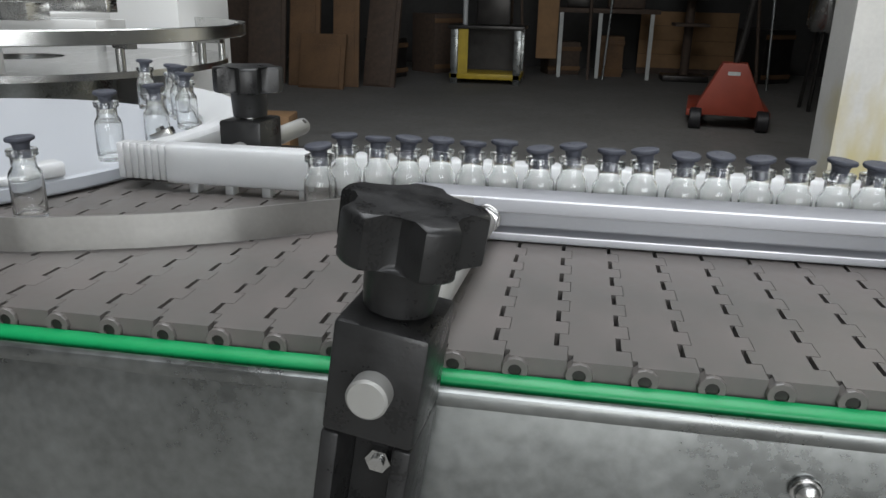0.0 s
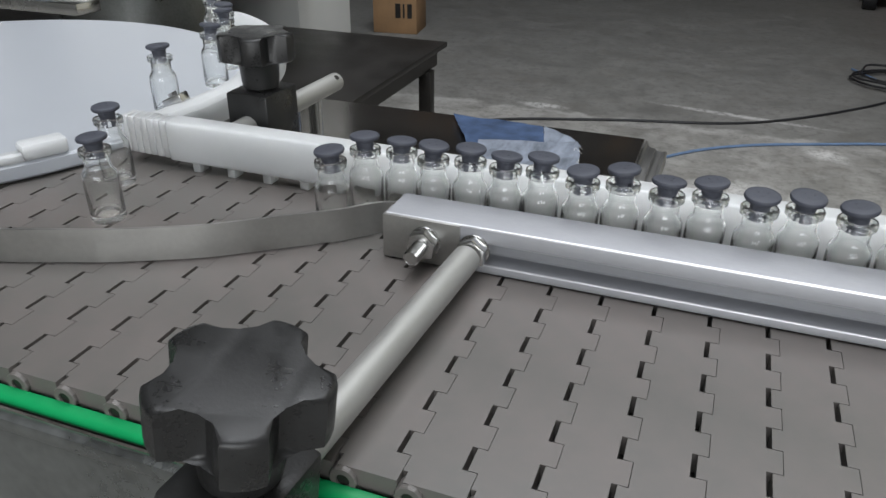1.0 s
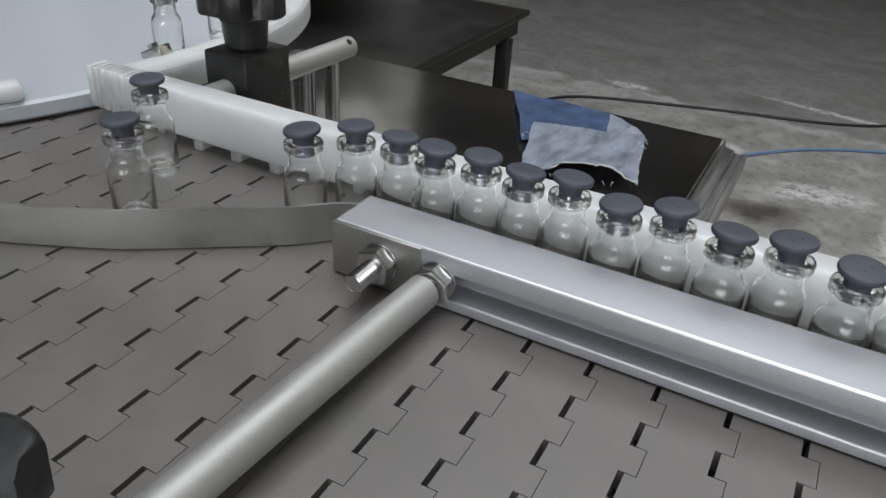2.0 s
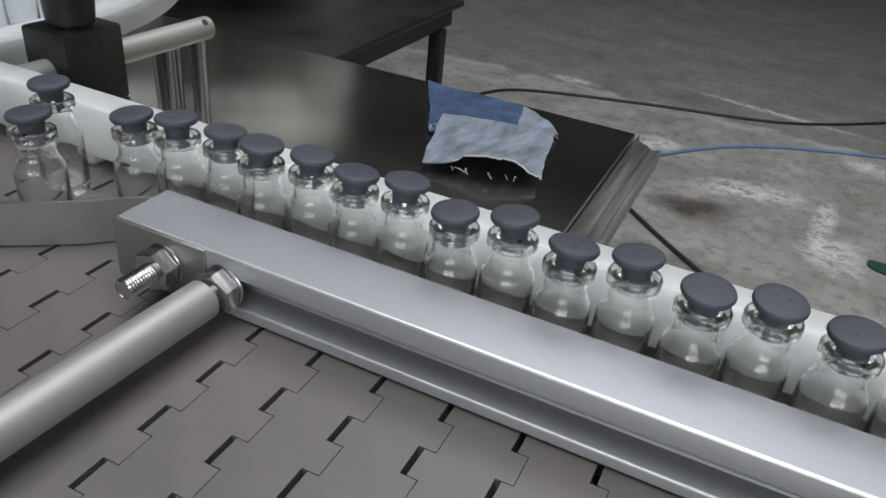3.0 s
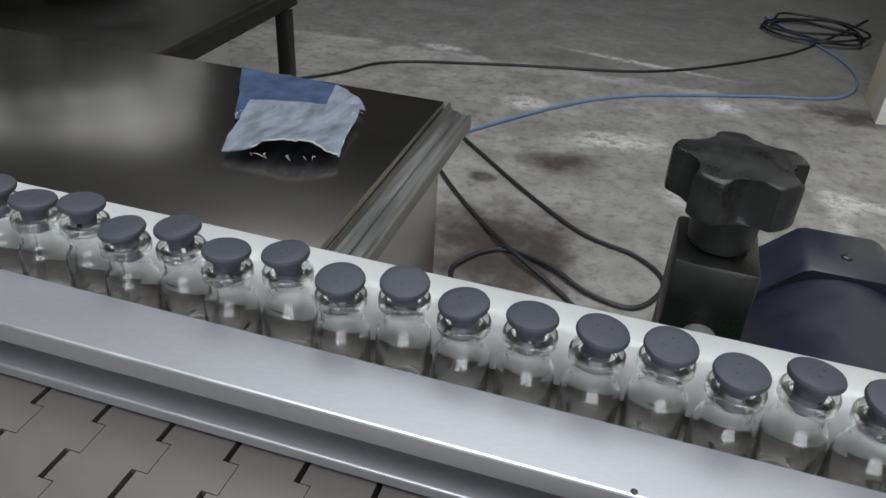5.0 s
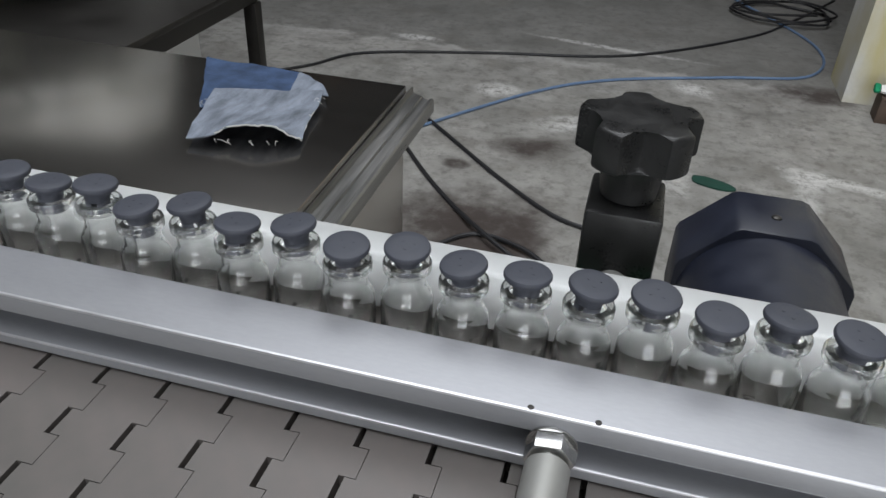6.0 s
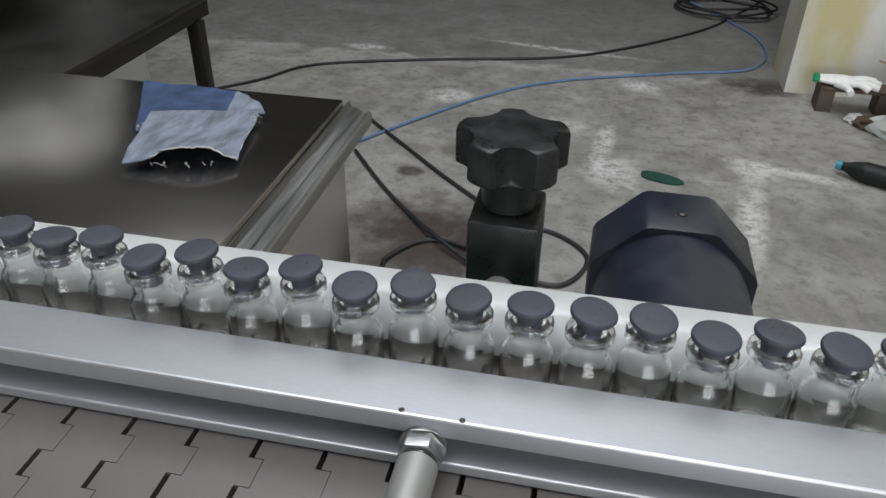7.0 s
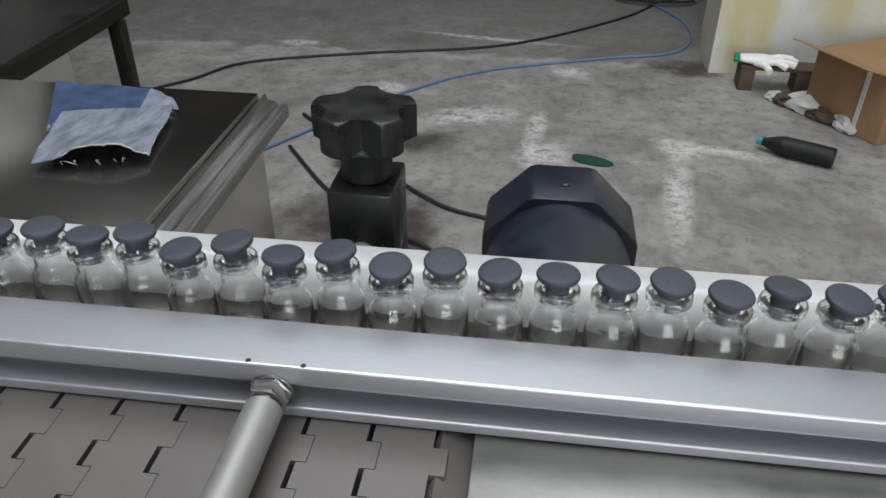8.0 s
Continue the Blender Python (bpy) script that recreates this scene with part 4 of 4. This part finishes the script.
solid("iron_bracket", bm, RUST, pose(1.285, 2.80, 0.0, 0, 0, -3), "rusty iron bracket lying against the wall", "bracket")

glove_t = thing("work_glove", pose(1.290, 2.845, 0.099, 0, 0, -10), "white knitted work glove with green cuff on the bracket", "glove")
bm = bmesh.new()
gr = random.Random(4)
for k, (a, ln, w) in enumerate(((0.35, 0.10, 0.013), (0.12, 0.115, 0.013), (-0.10, 0.11, 0.013), (-0.45, 0.075, 0.012))):
    tube(bm, [(0.09, 0.018 * (1.5 - k), 0.013), (0.09 + 0.5 * ln, 0.018 * (1.5 - k) + 0.5 * ln * math.sin(a), 0.020 + 0.006 * (k % 2)), (0.09 + ln, 0.018 * (1.5 - k) + ln * math.sin(a), 0.012)], w, 10, 4)
tube(bm, [(0.05, -0.03, 0.014), (0.085, -0.075, 0.018), (0.10, -0.11, 0.010)], 0.013, 10, 4)
lathe(bm, [(0, -0.01), (0.030, -0.008), (0.040, 0.03), (0.046, 0.07), (0.040, 0.105), (0.02, 0.12), (0, 0.122)], 20, Matrix.LocRotScale((0, 0, 0.019), Euler((0, radians(90), 0)), (0.42, 1.0, 1.0)))
part("knit", bm, COTTON, glove_t)
bm = bmesh.new()
lathe(bm, [(0.028, -0.030), (0.034, -0.028), (0.033, -0.011), (0.026, -0.011), (0.028, -0.030)], 20, Matrix.LocRotScale((0, 0, 0.019), Euler((0, radians(90), 0)), (0.45, 1.0, 1.0)))
part("cuff", bm, GREEN_CUFF, glove_t, "green knitted cuff")

for k, (x, y, s, rz, mat) in enumerate(((1.54, 2.64, 0.075, 20, PALE_PLASTIC), (1.61, 2.48, 0.055, 70, PALE_PLASTIC), (1.55, 2.53, 0.05, 130, RUST), (1.45, 2.68, 0.045, 10, RUST), (1.41, 2.73, 0.03, 50, PALE_PLASTIC))):
    bm = bmesh.new()
    bmesh.ops.create_icosphere(bm, subdivisions=3, radius=1)
    for v in bm.verts:
        f = 1 + 0.45 * noise.noise(v.co * 1.7 + Vector((k * 5, 0, 0))) + 0.22 * noise.noise(v.co * 5 + Vector((0, k * 3, 0)))
        v.co = Vector((v.co.x * s * f * 1.3, v.co.y * s * f, max(0, (v.co.z * f * 0.55 + 0.35) * s)))
    solid("crumpled_scrap", bm, mat, pose(x, y, 0.0005, 0, 0, rz), "crumpled pale plastic scrap by the wall" if mat is PALE_PLASTIC else "dark dirty scrap lying by the wall", "scrap", "scraps by the wall")

carton = thing("cardboard_box", pose(1.66, 2.33, 0, 0, 0, 28), "open brown cardboard box with packing strap", "box")
bm = box(0, 0.45, 0, 0.35, 0.002, 0.24, 0.002)
part("carton_body", bm, CARDBOARD, carton)
part("flap", box(-0.14, 0.0, 0.0, 0.35, -0.002, 0.002), CARDBOARD, carton, m=pose(0, 0, 0.241, 0, 18, 0))
part("strap", box(-0.003, -0.0005, 0.10, 0.118, 0.0, 0.242), PALE_PLASTIC, carton, "white packing strap")

sfbox = thing("cardboard_box", pose(-2.02, 4.24, 0, 0, 0, 8), "small closed brown cardboard box with dark print", "box")
part("carton_body", box(0, 0.29, 0, 0.26, 0.001, 0.27, 0.002), CARDBOARD, sfbox)
for x, w in ((0.15, 0.035), (0.20, 0.012), (0.23, 0.03)):
    part("print_bar", box(x, x + w, -0.0015, -0.0003, 0.10, 0.19), DARKSTEEL, sfbox, "dark printed bar")

# ---------------------------------------------------------------- far end of the hall
jack = thing("pallet_jack", pose(1.42, 6.45, 0, 0, 0, -8), "red pallet jack with black wheels and handle", "pallet jack")
bm = bmesh.new()
tri = [(-0.30, 0.12), (0.30, 0.12), (0.26, 0.22), (0.10, 0.56), (-0.10, 0.56), (-0.26, 0.22)]
prism(bm, tri, -0.10, 0.10, 0.01, m=pose(0, 0, 0, 90))
part("body", bm, RED, jack)
for x in (-0.27, 0.27):
    part("fork", box(x - 0.08, x + 0.08, 0.10, 1.2, 0.08, 0.14, 0.01), RED, jack)
    bm = bmesh.new()
    cyl(bm, 0.09, -0.05, 0.05, 24, 0.01, m=ALONG_X)
    part("wheel", bm, CABLE, jack, m=pose(x, -0.10, 0.09))
bm = bmesh.new()
tube(bm, [(0.0, -0.02, 0.5), (0.05, -0.02, 0.8), (0.10, -0.02, 1.25)], 0.03, 10, 4)
tube(bm, [(-0.08, -0.02, 1.25), (0.10, -0.02, 1.28), (0.28, -0.02, 1.25)], 0.025, 8, 4)
part("handle", bm, DARKSTEEL, jack)
part("label_plate", box(-0.05, 0.05, -0.104, -0.101, 0.46, 0.49), PALE_PLASTIC, jack)

for k, (x, y, w, h, lean, rz, mat) in enumerate(((-3.05, 8.2, 0.36, 1.6, 12, 4, BOARD), (-2.78, 8.0, 0.55, 0.62, 14, -5, BOARD), (-2.55, 8.25, 0.30, 1.8, 10, 8, BOARD), (-3.55, 8.3, 0.45, 1.5, 12, 6, RUST),
                                                 (-2.2, 8.4, 0.4, 1.4, 13, -10, RUST))):
    bm = box(-w / 2, w / 2, 0, 0.05, 0, h, 0.004)
    add_box(bm, -w / 2 + 0.02, w / 2 - 0.05, -0.02, -0.002, 0.02, h * 0.8, 0.003)
    solid("packing_board", bm, mat, pose(x, y, 0.0, -lean, 0, rz), "flattened brown packing board leaning upright" if mat is BOARD else "dark stained board leaning upright", "board", "leaning boards")

cart = thing("machine_cart", pose(-1.46, 9.1, 0), "dark machine cart with yellow base and pale posts", "cart")
part("base", box(0, 0.88, 0, 0.6, 0.06, 0.13, 0.01), YELLOW, cart, "yellow base")
for x in (0.05, 0.83):
    for y in (0.03, 0.57):
        part("post", box(x - 0.045, x + 0.045, y - 0.03, y + 0.03, 0.0, 0.66, 0.005), PANEL, cart)
part("back_panel", box(0.10, 0.78, 0.55, 0.58, 0.131, 0.66), DARKSTEEL, cart)
part("top", box(-0.03, 0.91, -0.03, 0.63, 0.6605, 0.70, 0.006), DARKSTEEL, cart)
part("yellow_upright", box(0.10, 0.22, 0.005, 0.03, 0.131, 0.66), YELLOW, cart)
part("motor_block", box(0.30, 0.72, 0.12, 0.5, 0.701, 1.25, 0.03), DARKSTEEL, cart)
bm = bmesh.new()
cyl(bm, 0.03, 0.701, 1.3, 14)
part("white_tube", bm, WHITE, cart, m=pose(0.16, 0.15, 0))

crate = thing("crate_panel", pose(0.97, 11.4, 0), "pale plywood crate on dark runners", "crate")
part("runner", box(0, 1.4, 0.02, 0.1, 0, 0.09), RUST, crate)
for k in range(4):
    part("plank", box(0.0, 1.36, 0.0, 0.018, 0.092 + 0.2 * k, 0.288 + 0.2 * k, 0.003), CARDBOARD, crate)
bench = thing("work_bench", pose(-0.35, 10.4, 0), "cluttered workbench with pale legs at the hall's end", "bench")
part("bench_top", box(-0.1, 1.5, 0, 0.7, 0.86, 0.92, 0.005), RUST, bench)
for x in (0.20, 0.72, 1.4):
    part("leg", box(x - 0.025, x + 0.025, 0.02, 0.07, 0, 0.8595), PALE_PLASTIC, bench)
part("leaning_panel", box(-0.12, 0.16, -0.06, -0.02, 0.25, 1.8, 0.004), CARDBOARD, bench, "yellowish leaning panel")
part("machine_head", box(0.8, 1.3, 0.15, 0.55, 0.921, 1.35, 0.04), RUST, bench)
part("tool_box", box(0.25, 0.65, 0.15, 0.5, 0.921, 1.15, 0.02), DARKSTEEL, bench)
stool = thing("metal_stand", pose(2.55, 8.0, 0), "steel drum on a three-legged stand", "stand")
bm = bmesh.new()
lathe(bm, [(0, 0.75), (0.16, 0.78), (0.20, 0.85), (0.20, 1.25), (0, 1.25)], 28)
part("drum", bm, STEEL, stool)
for k in range(3):
    a = 2 * math.pi * k / 3
    bm = bmesh.new()
    tube(bm, [(0.12 * math.cos(a), 0.12 * math.sin(a), 0.78), (0.2 * math.cos(a), 0.2 * math.sin(a), 0.0)], 0.02, 8, 2)
    part("leg", bm, DARKSTEEL, stool)

press = thing("drill_press", pose(1.55, 10.6, 0), "dark drill press standing among clutter", "drill press")
part("base", box(-0.3, 0.3, -0.25, 0.25, 0, 0.08, 0.01), DARKSTEEL, press)
bm = bmesh.new()
cyl(bm, 0.06, 0.08, 1.6, 20)
part("column", bm, RUST, press)
part("head", box(-0.18, 0.18, -0.38, 0.12, 1.05, 1.45, 0.04), DARKSTEEL, press)
part("work_table", box(-0.22, 0.22, -0.35, 0.10, 0.72, 0.76, 0.008), RUST, press)
part("belt_cover", box(-0.14, 0.14, -0.35, 0.25, 1.451, 1.6, 0.03), YELLOW, press)
for k, (x, y, h, lean, rz, r) in enumerate(((0.25, 10.2, 1.7, 6, 10, 0.02), (0.45, 10.25, 1.5, 9, -20, 0.016), (2.3, 9.6, 1.9, 8, 30, 0.022), (2.45, 9.7, 1.6, 10, 5, 0.018), (-0.6, 10.0, 1.4, 7, 40, 0.018))):
    bm = bmesh.new()
    cyl(bm, r, 0, h, 12)
    solid("steel_pipe", bm, PANEL if k % 2 else RUST, pose(x, y, 0.0, -lean, 0, rz), "long pipe leaning among the far clutter", "pipe", "leaning pipes")
for k, (x, y, w, h, mat) in enumerate(((0.55, 10.9, 0.35, 0.55, BOARD), (-0.15, 11.0, 0.45, 0.45, RUST), (2.6, 10.8, 0.5, 0.7, DARKSTEEL), (-1.9, 10.6, 0.5, 0.8, RUST), (-2.4, 9.6, 0.4, 0.5, DARKSTEEL), (-4.3, 9.4, 0.6, 1.1, RUST))):
    t = thing("stored_crate", pose(x, y, 0, 0, 0, 17 * k), "dark dusty wooden crate stored at the hall's end", "crate", "stored crates")
    part("crate_body", box(-w / 2, w / 2, -w / 2, w / 2, 0.0, h, 0.008), mat, t)
    for z in (0.06, h - 0.12):
        part("batten", box(-w / 2 - 0.012, w / 2 + 0.012, -w / 2 - 0.016, -w / 2 - 0.001, z, z + 0.06, 0.003), BOARD, t)


# how far the belt has run, in metres, by time: it creeps along a little unevenly
BELT_RUN = [(0, 0.0010), (0.5, 0.0402), (1.0, 0.0805), (2.5, 0.2085), (3.5, 0.2887), (4.0, 0.3265), (4.5, 0.3735), (6.0, 0.4915), (6.5, 0.5370), (7.0, 0.5780), (7.5, 0.6225), (8.0, 0.6613)]


def belt_run(t):
    for (t0, d0), (t1, d1) in zip(BELT_RUN, BELT_RUN[1:]):
        if t <= t1:
            return d0 + (d1 - d0) * (t - t0) / (t1 - t0)
    return BELT_RUN[-1][1]


def motions():
    steps = [0.5 * k for k in range(17)]
    for ob, s0 in belt_rows:
        times = steps
        if s0 + belt_run(8) > BELT_END - 0.02:
            times = sorted(set(steps) | {0.2 * k for k in range(41)})
        walk(ob, [(t, belt_pose(s0 + belt_run(t))) for t in times])
    for ob, rows in vial_tracks:
        walk(ob, [(t, pose(*p)) for t, p in rows])


motions()
